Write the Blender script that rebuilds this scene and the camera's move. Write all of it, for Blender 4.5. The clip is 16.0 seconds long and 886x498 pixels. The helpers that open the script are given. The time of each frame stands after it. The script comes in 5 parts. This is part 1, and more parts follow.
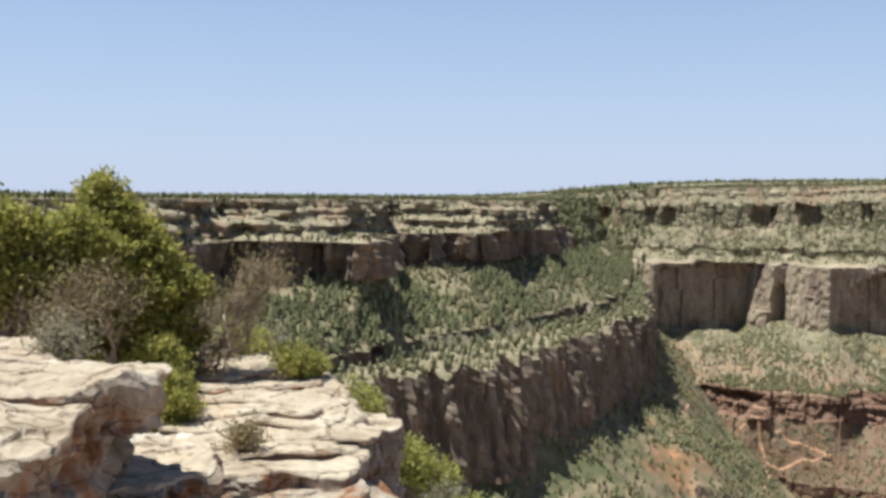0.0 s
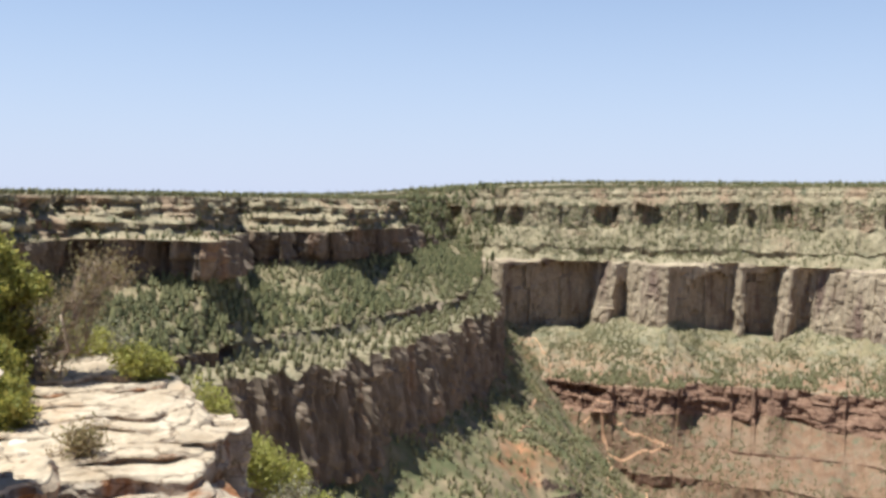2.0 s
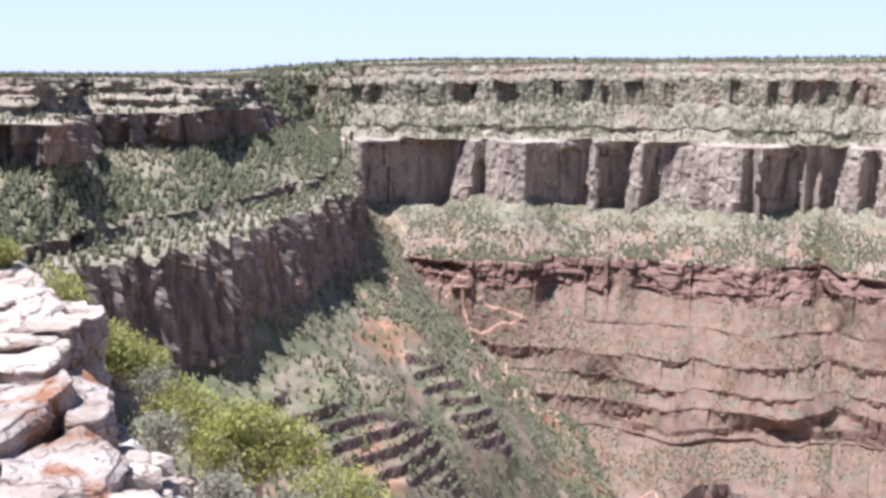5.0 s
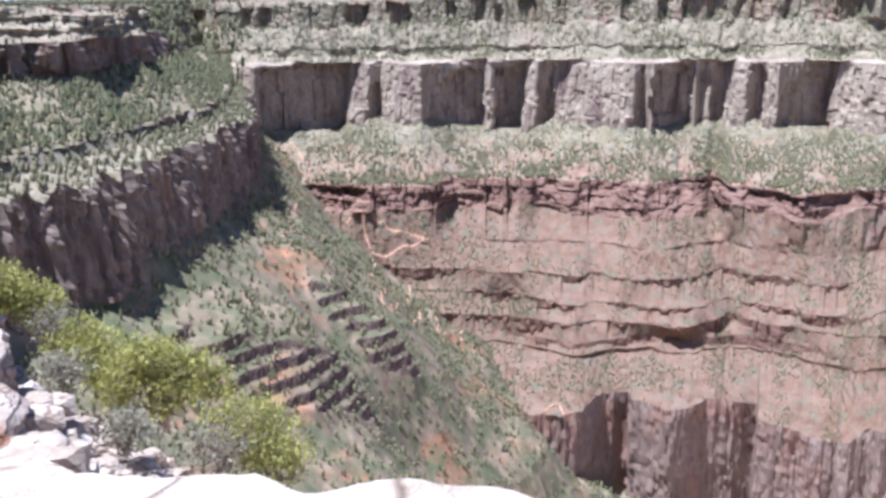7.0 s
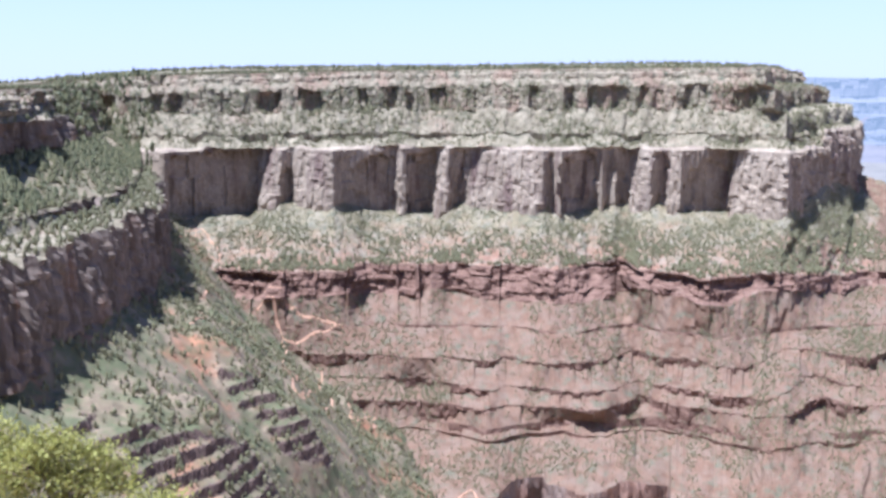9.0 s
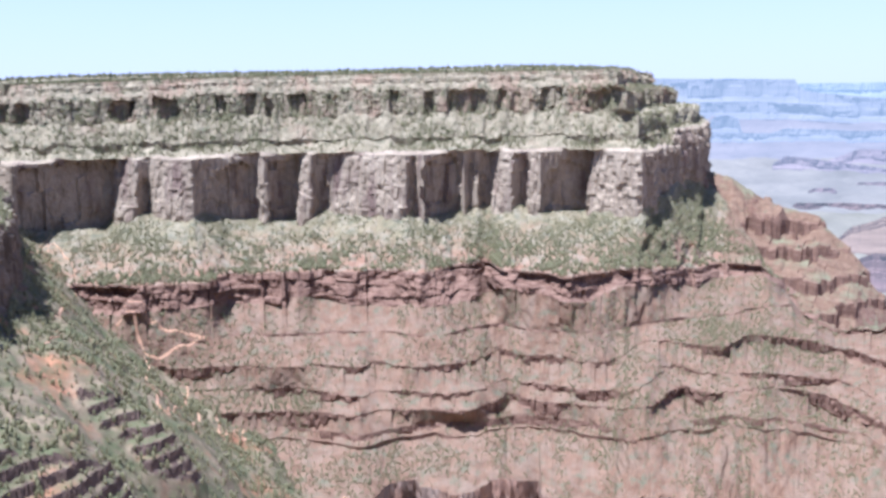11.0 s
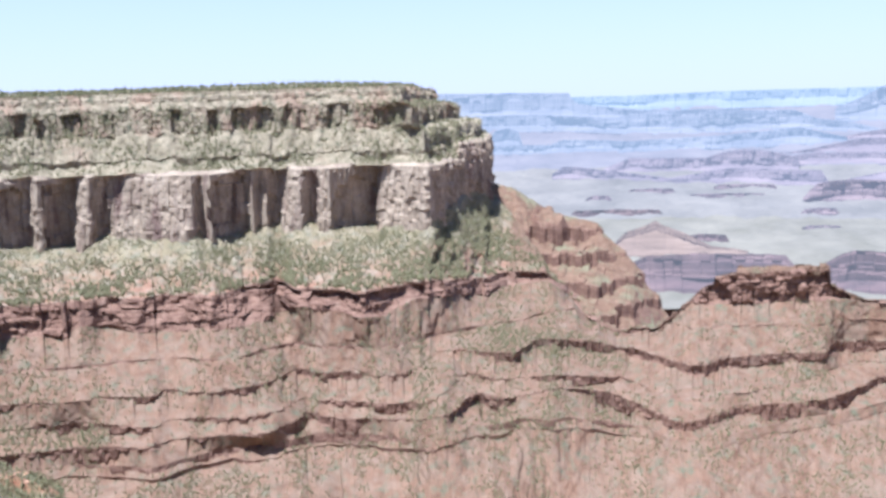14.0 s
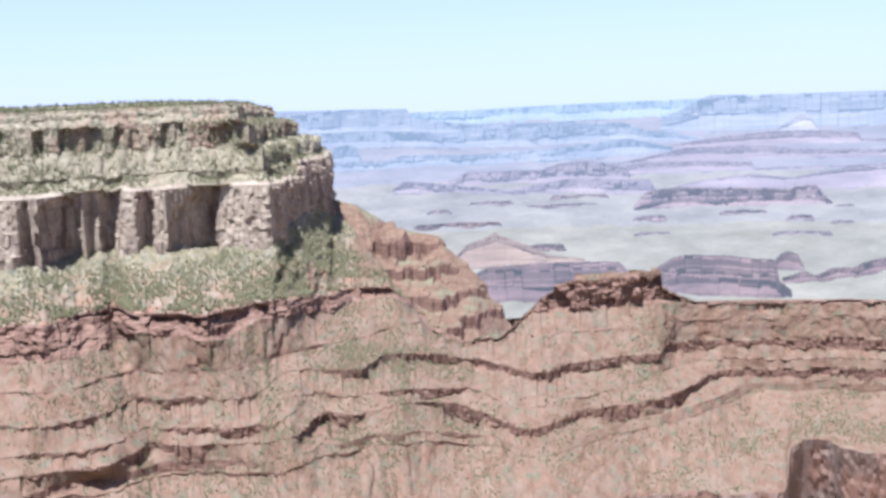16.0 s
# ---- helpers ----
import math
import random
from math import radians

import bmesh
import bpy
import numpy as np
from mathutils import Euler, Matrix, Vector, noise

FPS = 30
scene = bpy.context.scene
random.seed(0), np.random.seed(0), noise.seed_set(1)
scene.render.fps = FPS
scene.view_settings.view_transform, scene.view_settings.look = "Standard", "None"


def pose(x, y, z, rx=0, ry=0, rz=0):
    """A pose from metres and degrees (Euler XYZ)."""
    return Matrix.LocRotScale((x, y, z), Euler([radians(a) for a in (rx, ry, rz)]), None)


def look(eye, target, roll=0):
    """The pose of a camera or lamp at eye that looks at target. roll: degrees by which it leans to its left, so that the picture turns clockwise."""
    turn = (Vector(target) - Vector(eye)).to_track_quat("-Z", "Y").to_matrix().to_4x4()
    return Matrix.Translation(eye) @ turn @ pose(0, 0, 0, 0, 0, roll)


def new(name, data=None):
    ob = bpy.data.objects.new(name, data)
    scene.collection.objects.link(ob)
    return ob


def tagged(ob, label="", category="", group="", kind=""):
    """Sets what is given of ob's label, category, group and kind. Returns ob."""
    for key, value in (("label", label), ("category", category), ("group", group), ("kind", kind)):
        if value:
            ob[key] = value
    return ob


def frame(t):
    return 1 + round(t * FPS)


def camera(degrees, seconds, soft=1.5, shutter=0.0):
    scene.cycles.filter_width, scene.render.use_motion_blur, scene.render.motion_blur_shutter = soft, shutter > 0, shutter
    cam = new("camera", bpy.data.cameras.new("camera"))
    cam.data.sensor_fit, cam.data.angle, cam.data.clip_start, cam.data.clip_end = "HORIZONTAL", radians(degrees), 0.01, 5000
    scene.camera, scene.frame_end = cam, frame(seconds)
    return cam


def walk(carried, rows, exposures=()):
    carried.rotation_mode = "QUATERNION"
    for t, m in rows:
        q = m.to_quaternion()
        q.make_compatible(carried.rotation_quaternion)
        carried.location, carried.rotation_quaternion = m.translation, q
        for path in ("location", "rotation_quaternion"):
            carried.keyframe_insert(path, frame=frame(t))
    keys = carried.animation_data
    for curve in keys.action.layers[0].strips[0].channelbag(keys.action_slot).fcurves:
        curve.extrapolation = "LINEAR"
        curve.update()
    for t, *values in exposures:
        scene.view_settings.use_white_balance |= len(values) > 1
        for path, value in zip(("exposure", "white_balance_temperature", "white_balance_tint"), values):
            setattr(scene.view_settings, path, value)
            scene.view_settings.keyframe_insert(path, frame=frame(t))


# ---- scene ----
cam = camera(46.08, 16.0, soft=3.3)

# seconds; x, y, z in metres; yaw, pitch, roll in degrees
PATH = [
    (0.0, 0.000, 0, 1.600, -0.00, -2.83, -0.50),
    (0.5, 0.004, 0, 1.599, -2.10, -2.72, -0.40),
    (1.0, 0.008, 0, 1.598, -5.05, -2.74, -1.88),
    (1.5, 0.012, 0, 1.596, -6.78, -2.49, -1.29),
    (2.0, 0.015, 0, 1.595, -8.17, -2.80, -0.97),
    (2.5, 0.017, 0, 1.592, -9.43, -3.68, -0.05),
    (3.0, 0.020, 0, 1.588, -10.69, -4.32, 0.33),
    (3.5, 0.022, 0, 1.585, -12.08, -5.80, -0.37),
    (4.0, 0.025, 0, 1.583, -13.12, -7.40, -0.10),
    (4.5, 0.028, 0, 1.582, -14.41, -8.52, 0.06),
    (5.0, 0.030, 0, 1.580, -15.93, -9.33, -0.50),
    (5.2, 0.030, 0, 1.580, -16.55, -9.78, -0.25),
    (6.5, 0.030, 0, 1.580, -20.30, -13.60, 0.35),
    (7.3, 0.030, 0, 1.580, -22.50, -13.18, 0.65),
    (7.5, 0.030, 0, 1.580, -22.87, -12.16, 0.65),
    (8.0, 0.030, 0, 1.580, -23.49, -10.60, 0.54),
    (8.5, 0.030, 0, 1.580, -24.55, -9.69, 0.05),
    (9.0, 0.030, 0, 1.580, -26.51, -8.89, 0.07),
    (9.2, 0.030, 0, 1.580, -27.40, -8.74, 0.40),
    (11.3, 0.030, 0, 1.580, -35.39, -8.39, 0.88),
    (11.5, 0.030, 0, 1.580, -36.29, -8.11, 0.95),
    (12.0, 0.030, 0, 1.580, -38.08, -8.14, 1.13),
    (12.5, 0.030, 0, 1.580, -39.49, -7.94, 1.39),
    (13.0, 0.030, 0, 1.580, -41.86, -7.79, 1.71),
    (13.5, 0.030, 0, 1.580, -43.77, -7.89, 2.04),
    (14.0, 0.030, 0, 1.580, -45.74, -8.04, 1.67),
    (14.5, 0.030, 0, 1.580, -47.86, -7.86, 1.90),
    (15.0, 0.030, 0, 1.580, -50.02, -7.58, 2.17),
    (15.5, 0.030, 0, 1.580, -52.15, -7.45, 2.40),
    (16.0, 0.030, 0, 1.580, -54.54, -7.48, 2.50),
]
EXPOSURES = [(0.0, 0.91, 5150, -2), (1.0, 0.99, 5200, -1), (2.0, 1.06, 5250, 0), (3.5, 1.38, 5050, 8), (5.0, 1.43, 4610, 16), (9.0, 1.43, 4430, 15), (16.0, 1.43, 4630, 12)]
walk(cam, [(t, pose(x, y, z, 90 + pitch, roll, yaw)) for t, x, y, z, yaw, pitch, roll in PATH], EXPOSURES)

# ---- light ----
SUN_BEARING, SUN_HEIGHT = -92.0, 70.0     # degrees right of +y, and above the horizon
world = bpy.data.worlds.new("sky")
scene.world = world
world.use_nodes = True
sky = world.node_tree.nodes.new("ShaderNodeTexSky")
sky.sky_type, sky.sun_disc = "NISHITA", False
sky.sun_elevation, sky.sun_rotation = radians(SUN_HEIGHT), radians(SUN_BEARING)
sky.altitude, sky.air_density, sky.dust_density, sky.ozone_density = 2100, 1.2, 0.3, 1.0
veil = world.node_tree.nodes.new("ShaderNodeMix")        # thin high haze that pales the blue
veil.data_type = "RGBA"
veil.inputs[7].default_value = (6.95, 6.3, 6.95, 1)
_up = world.node_tree.nodes.new("ShaderNodeSeparateXYZ")
_thin = world.node_tree.nodes.new("ShaderNodeMapRange")   # the haze thins out towards the zenith
_thin.inputs["From Min"].default_value, _thin.inputs["From Max"].default_value = 0.0, 0.36
_thin.inputs["To Min"].default_value, _thin.inputs["To Max"].default_value = 0.95, 0.02
world.node_tree.links.new(world.node_tree.nodes.new("ShaderNodeTexCoord").outputs["Generated"], _up.inputs[0])
world.node_tree.links.new(_up.outputs["Z"], _thin.inputs["Value"])
world.node_tree.links.new(_thin.outputs[0], veil.inputs[0])
world.node_tree.links.new(sky.outputs[0], veil.inputs[6])
world.node_tree.links.new(veil.outputs[2], world.node_tree.nodes["Background"].inputs[0])
world.node_tree.nodes["Background"].inputs[1].default_value = 0.053
sun = new("sun", bpy.data.lights.new("sun", "SUN"))
sun.data.energy, sun.data.angle, sun.data.color = 5.0, radians(0.53), (1.0, 0.915, 0.745)
_b, _h = radians(SUN_BEARING), radians(SUN_HEIGHT)
sun.matrix_world = look((math.sin(_b) * math.cos(_h) * 50, math.cos(_b) * math.cos(_h) * 50, math.sin(_h) * 50), (0, 0, 0))

# ---- numbers ----
def hash01(ix, iy, iz, seed):
    n = (ix * 374761393 + iy * 668265263 + iz * 2147483647 + seed * 974634777) & 0xFFFFFFFF
    n = ((n ^ (n >> 13)) * 1274126177) & 0xFFFFFFFF
    n = ((n ^ (n >> 16)) * 2246822519) & 0xFFFFFFFF
    return ((n ^ (n >> 15)) & 0xFFFF) / 65535.0


def vnoise(x, y, z=0.0, seed=0):
    """Smooth value noise, -1 to 1."""
    x, y, z = np.broadcast_arrays(np.asarray(x, float), np.asarray(y, float), np.asarray(z, float))
    ix, iy, iz = (np.floor(v).astype(np.int64) for v in (x, y, z))
    fx, fy, fz = x - ix, y - iy, z - iz
    fx, fy, fz = (v * v * (3 - 2 * v) for v in (fx, fy, fz))
    out = 0.0
    for a in (0, 1):
        for b in (0, 1):
            for c in (0, 1):
                wgt = (fx if a else 1 - fx) * (fy if b else 1 - fy) * (fz if c else 1 - fz)
                out = out + wgt * hash01(ix + a, iy + b, iz + c, seed)
    return out * 2 - 1


def fbm(x, y, z=0.0, seed=0, octaves=4, gain=0.5):
    out, amp = 0.0, 1.0
    for o in range(octaves):
        out = out + amp * vnoise(x * 2 ** o, y * 2 ** o, z * 2 ** o, seed + o * 17)
        amp *= gain
    return out


def knots(at, pairs, smooth=True):
    """A curve through (x, value) pairs, eased between them."""
    xs, ys = np.array(pairs, float).T
    if not smooth:
        return np.interp(at, xs, ys)
    slopes = np.gradient(ys, xs)
    d = np.diff(ys) / np.diff(xs)
    for i in range(1, len(xs) - 1):
        slopes[i] = 0 if d[i - 1] * d[i] <= 0 else 2 * d[i - 1] * d[i] / (d[i - 1] + d[i])
    at = np.asarray(at, float)
    k = np.clip(np.searchsorted(xs, at) - 1, 0, len(xs) - 2)
    h = xs[k + 1] - xs[k]
    u = np.clip((at - xs[k]) / h, 0, 1)
    return ((2 * u ** 3 - 3 * u ** 2 + 1) * ys[k] + (u ** 3 - 2 * u ** 2 + u) * h * slopes[k]
            + (-2 * u ** 3 + 3 * u ** 2) * ys[k + 1] + (u ** 3 - u ** 2) * h * slopes[k + 1])


def polar(az, d):
    a = np.radians(az)
    return np.sin(a) * d, np.cos(a) * d


# ---- materials ----
def nodes_of(name):
    m = bpy.data.materials.new(name)
    m.use_nodes = True
    return m, m.node_tree.nodes, m.node_tree.links, m.node_tree.nodes["Principled BSDF"]


def noise_node(N, L, coords, scale, detail=4, stretch=(1, 1, 1), rough=0.55):
    mp = N.new("ShaderNodeMapping")
    mp.inputs["Scale"].default_value = [s * scale for s in stretch]
    L.new(coords, mp.inputs["Vector"])
    t = N.new("ShaderNodeTexNoise")
    t.inputs["Scale"].default_value, t.inputs["Detail"].default_value = 1.0, detail
    t.inputs["Roughness"].default_value = rough
    L.new(mp.outputs[0], t.inputs["Vector"])
    return t.outputs["Fac"]


def ramp_node(N, L, fac, stops):
    r = N.new("ShaderNodeValToRGB")
    while len(r.color_ramp.elements) < len(stops):
        r.color_ramp.elements.new(0.5)
    for e, (p, c) in zip(r.color_ramp.elements, stops):
        e.position, e.color = p, (*c, 1)
    L.new(fac, r.inputs[0])
    return r.outputs[0]


def mix_node(N, L, fac, a, b, kind="MIX"):
    m = N.new("ShaderNodeMix")
    m.data_type, m.blend_type = "RGBA", kind
    for sock, v in ((m.inputs[0], fac), (m.inputs[6], a), (m.inputs[7], b)):
        if isinstance(v, (int, float)):
            sock.default_value = v
        elif isinstance(v, tuple):
            sock.default_value = (*v, 1)
        else:
            L.new(v, sock)
    return m.outputs[2]


def toned(colour):
    """A colour as picked, brought to its true reflectance."""
    return (0.82 * colour[0], 0.74 * colour[1], 0.71 * colour[2])


def rock(name, cols, grain=0.12, stretch=(1, 1, 1), stain=None, stain_scale=0.02, stain_stretch=(1, 1, 1), stain_at=(0.5, 0.62),
         bump=0.5, bump_scale=None, bump_dist=1.0, veg=None, veg_at=(0.5, 0.6), veg_scale=0.05, rough=0.95, cracks=0.0, streak=None, low=None):
    """Rock or soil: a grain in several tones, stains of another colour, and low growth on it."""
    m, N, L, P = nodes_of(name)
    tc = N.new("ShaderNodeTexCoord").outputs["Object"]
    cols = [toned(col) for col in cols]
    stain, veg = stain and toned(stain), veg and toned(veg)
    n = noise_node(N, L, tc, grain, 6, stretch, 0.62)
    c = ramp_node(N, L, n, [(0.3 + 0.4 * i / (len(cols) - 1), col) for i, col in enumerate(cols)])
    if stain:
        s = noise_node(N, L, tc, stain_scale, 5, stain_stretch, 0.6)
        c = mix_node(N, L, ramp_node(N, L, s, [(stain_at[0], (0, 0, 0)), (stain_at[1], (1, 1, 1))]), c, stain)
    if low:
        sep = N.new("ShaderNodeSeparateXYZ")
        L.new(tc, sep.inputs[0])
        ragged = N.new("ShaderNodeMath")
        ragged.operation = "MULTIPLY_ADD"
        L.new(noise_node(N, L, tc, 0.025, 5, (1, 1, 0.3), 0.65), ragged.inputs[0])
        ragged.inputs[1].default_value = 110
        L.new(sep.outputs["Z"], ragged.inputs[2])
        mr = N.new("ShaderNodeMapRange")
        mr.inputs["From Min"].default_value, mr.inputs["From Max"].default_value = low[1] + 55, low[2] + 55
        L.new(ragged.outputs[0], mr.inputs["Value"])
        c = mix_node(N, L, mr.outputs[0], toned(low[0]), c)
    if streak:
        k = noise_node(N, L, tc, streak[1], 5, (1, 1, streak[2]), 0.6)
        c = mix_node(N, L, ramp_node(N, L, k, [(0.44, (0, 0, 0)), (0.7, (0.8, 0.8, 0.8))]), c, toned(streak[0]))
    if veg:
        v = noise_node(N, L, tc, veg_scale, 6, (1, 1, 1), 0.7)
        c = mix_node(N, L, ramp_node(N, L, v, [(veg_at[0], (0, 0, 0)), (veg_at[1], (1, 1, 1))]), c, veg)
    fine = noise_node(N, L, tc, grain * 6, 3, stretch)
    c = mix_node(N, L, 0.4, c, ramp_node(N, L, fine, [(0.3, (0.35, 0.35, 0.35)), (0.7, (0.72, 0.72, 0.72))]), "OVERLAY")
    if cracks:
        warp = N.new("ShaderNodeVectorMath")
        warp.operation = "MULTIPLY_ADD"
        wn = N.new("ShaderNodeTexNoise")
        wn.inputs["Scale"].default_value, wn.inputs["Detail"].default_value = 2.5, 3
        L.new(tc, wn.inputs["Vector"])
        L.new(wn.outputs["Color"], warp.inputs[0])
        warp.inputs[1].default_value = (0.5, 0.5, 0.25)
        L.new(tc, warp.inputs[2])
        mp = N.new("ShaderNodeMapping")
        mp.inputs["Scale"].default_value = (cracks, cracks, cracks * 2.6)
        L.new(warp.outputs[0], mp.inputs["Vector"])
        vo = N.new("ShaderNodeTexVoronoi")
        vo.feature = "DISTANCE_TO_EDGE"
        vo.inputs["Scale"].default_value = 1.0
        L.new(mp.outputs[0], vo.inputs["Vector"])
        gap = ramp_node(N, L, vo.outputs["Distance"], [(0.0, (0.22, 0.16, 0.12)), (0.03, (1, 1, 1))])
        c = mix_node(N, L, 0.8, c, gap, "MULTIPLY")
    L.new(c, P.inputs["Base Color"])
    P.inputs["Roughness"].default_value = rough
    P.inputs["Specular IOR Level"].default_value = 0.2
    b = N.new("ShaderNodeBump")
    b.inputs["Strength"].default_value, b.inputs["Distance"].default_value = bump, bump_dist
    L.new(noise_node(N, L, tc, bump_scale or grain * 2, 6, stretch, 0.65), b.inputs["Height"])
    L.new(b.outputs[0], P.inputs["Normal"])
    return m


def leafy(name, cols, rough=0.7, trans=0.0):
    """Foliage in several greens, one for each clump or leaf."""
    m, N, L, P = nodes_of(name)
    r = N.new("ShaderNodeNewGeometry").outputs["Random Per Island"]
    c = ramp_node(N, L, r, [(i / (len(cols) - 1), toned(col)) for i, col in enumerate(cols)])
    tc = N.new("ShaderNodeTexCoord").outputs["Object"]
    n = noise_node(N, L, tc, 3.0, 2)
    c = mix_node(N, L, 0.4, c, ramp_node(N, L, n, [(0.3, (0.4, 0.4, 0.4)), (0.7, (0.62, 0.62, 0.6))]), "OVERLAY")
    L.new(c, P.inputs["Base Color"])
    P.inputs["Roughness"].default_value = rough
    P.inputs["Specular IOR Level"].default_value = 0.25
    if trans:
        t = N.new("ShaderNodeBsdfTranslucent")
        L.new(c, t.inputs["Color"])
        mx = N.new("ShaderNodeMixShader")
        mx.inputs[0].default_value = trans
        L.new(P.outputs[0], mx.inputs[1])
        L.new(t.outputs[0], mx.inputs[2])
        L.new(mx.outputs[0], N["Material Output"].inputs["Surface"])
    return m


CREAM = rock("cream_limestone", [(0.18, 0.15, 0.098), (0.3, 0.255, 0.165), (0.42, 0.362, 0.24)], 0.06, (1, 1, 3), stain=(0.3, 0.22, 0.145), stain_scale=0.02,
             stain_stretch=(1, 1, 0.25), veg=(0.13, 0.13, 0.08), veg_at=(0.54, 0.64), veg_scale=0.06, bump=0.6, bump_dist=3)
TAN = rock("tan_slope_soil", [(0.16, 0.138, 0.085), (0.23, 0.196, 0.122), (0.3, 0.256, 0.165)], 0.05, (1, 1, 0.3), stain=(0.29, 0.2, 0.135), stain_scale=0.012,
           stain_at=(0.6, 0.74), streak=((0.37, 0.32, 0.215), 0.055, 0.22), veg=(0.13, 0.13, 0.078), veg_at=(0.54, 0.66), veg_scale=0.07, bump=0.6, bump_dist=2)
BUFF = rock("buff_sandstone", [(0.24, 0.19, 0.13), (0.35, 0.285, 0.2), (0.44, 0.37, 0.265)], 0.035, (1, 1, 0.6), stain=(0.19, 0.135, 0.105), stain_scale=0.03,
            stain_stretch=(1, 1, 0.25), stain_at=(0.52, 0.66), bump=0.5, bump_scale=0.09, bump_dist=3)
HERMIT = rock("shale_slope", [(0.17, 0.144, 0.082), (0.22, 0.188, 0.108), (0.27, 0.232, 0.136)], 0.04, (1, 1, 0.4), stain=(0.27, 0.165, 0.105), stain_scale=0.011, stain_stretch=(1, 1, 0.3),
              stain_at=(0.58, 0.7), low=((0.27, 0.16, 0.1), -286, -232), streak=((0.31, 0.275, 0.2), 0.05, 0.16), veg=(0.14, 0.143, 0.09), veg_at=(0.51, 0.65), veg_scale=0.05, bump=0.6, bump_dist=2)
SUPAI_CLIFF = rock("red_sandstone_ledge", [(0.125, 0.074, 0.05), (0.2, 0.122, 0.083), (0.28, 0.184, 0.128)], 0.06, (1, 1, 4), stain=(0.31, 0.225, 0.16), stain_scale=0.03,
                   stain_at=(0.6, 0.75), bump=0.5, bump_dist=1.5)
SUPAI_SLOPE = rock("red_slope_soil", [(0.136, 0.081, 0.05), (0.19, 0.117, 0.072), (0.242, 0.16, 0.103)], 0.05, (1, 1, 0.3), stain=(0.2, 0.145, 0.097), stain_scale=0.014,
                   stain_at=(0.54, 0.72), streak=((0.235, 0.175, 0.122), 0.06, 0.2), veg=(0.145, 0.142, 0.088), veg_at=(0.53, 0.66), veg_scale=0.05, bump=0.5, bump_dist=2)
SUPAI_RIDGE = rock("rusty_ridge_soil", [(0.14, 0.088, 0.054), (0.19, 0.122, 0.076), (0.25, 0.168, 0.108)], 0.06, (1, 1, 2), stain=(0.2, 0.19, 0.11), stain_scale=0.014,
                   stain_at=(0.52, 0.66), veg=(0.14, 0.14, 0.08), veg_at=(0.58, 0.68), veg_scale=0.06, bump=0.5, bump_dist=2)
REDWALL = rock("redwall_limestone", [(0.15, 0.108, 0.082), (0.21, 0.155, 0.12), (0.29, 0.225, 0.175)], 0.03, (1, 1, 0.6), stain=(0.24, 0.15, 0.105), stain_scale=0.02,
               stain_stretch=(1, 1, 0.5), bump=0.6, bump_dist=3)
VALLEY = rock("valley_soil", [(0.185, 0.148, 0.088), (0.25, 0.195, 0.12), (0.32, 0.25, 0.16)], 0.04, (1, 1, 1), stain=(0.38, 0.19, 0.1), stain_scale=0.013,
              stain_at=(0.52, 0.64), veg=(0.125, 0.13, 0.062), veg_at=(0.42, 0.6), veg_scale=0.03, bump=0.6, bump_dist=2)
FOREST_SOIL = rock("forest_floor", [(0.165, 0.138, 0.082), (0.23, 0.19, 0.115), (0.31, 0.25, 0.158)], 0.05, veg=(0.17, 0.165, 0.09), veg_at=(0.48, 0.62), veg_scale=0.04, bump=0.6, bump_dist=2)
# brown rock of the near wall, its colour darkened to hold the wall's shade
BROWN_CLIFF = rock("shade_darkened_rock", [(0.105, 0.082, 0.062), (0.175, 0.138, 0.103), (0.29, 0.23, 0.17)], 0.07, (1, 1, 0.14), stain=(0.22, 0.145, 0.095), stain_scale=0.05,
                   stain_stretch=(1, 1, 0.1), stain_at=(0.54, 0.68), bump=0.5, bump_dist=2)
OUTCROP = rock("dark_red_outcrop", [(0.085, 0.058, 0.044), (0.135, 0.094, 0.072), (0.22, 0.158, 0.118)], 0.08, (1, 1, 3), bump=0.9, bump_dist=2)
TRAIL = rock("trodden_orange_soil", [(0.5, 0.29, 0.165), (0.57, 0.35, 0.21), (0.64, 0.42, 0.27)], 0.3, bump=0.3, bump_dist=0.2)
SHRUB = leafy("far_shrub_leaves", [(0.16, 0.157, 0.07), (0.2, 0.193, 0.092), (0.25, 0.235, 0.125), (0.22, 0.21, 0.105)])
PINE = leafy("far_pine_needles", [(0.1, 0.105, 0.045), (0.135, 0.138, 0.06), (0.18, 0.175, 0.078), (0.235, 0.22, 0.1)])


# ---- meshes ----
def link_mesh(name, verts, faces, material, parent=None, smooth=False, label=""):
    """One mesh object from arrays of vertices and of triangles or quads."""
    verts, faces = np.asarray(verts, np.float32), np.asarray(faces, np.int32)
    me = bpy.data.meshes.new(name)
    me.vertices.add(len(verts))
    me.vertices.foreach_set("co", verts.ravel())
    k = faces.shape[1]
    me.loops.add(faces.size)
    me.loops.foreach_set("vertex_index", faces.ravel())
    me.polygons.add(len(faces))
    me.polygons.foreach_set("loop_start", np.arange(0, faces.size, k, dtype=np.int32))
    me.polygons.foreach_set("loop_total", np.full(len(faces), k, np.int32))
    me.polygons.foreach_set("use_smooth", np.full(len(faces), smooth))
    me.materials.append(material)
    me.update(calc_edges=True)
    ob = new(name, me)
    ob.parent = parent
    if label:
        ob["label"] = label
    return ob


def grid_faces(rows, cols):
    i = np.arange(rows - 1)[:, None] * cols + np.arange(cols - 1)[None, :]
    i = i.ravel()
    return np.stack([i, i + cols, i + cols + 1, i + 1], 1)


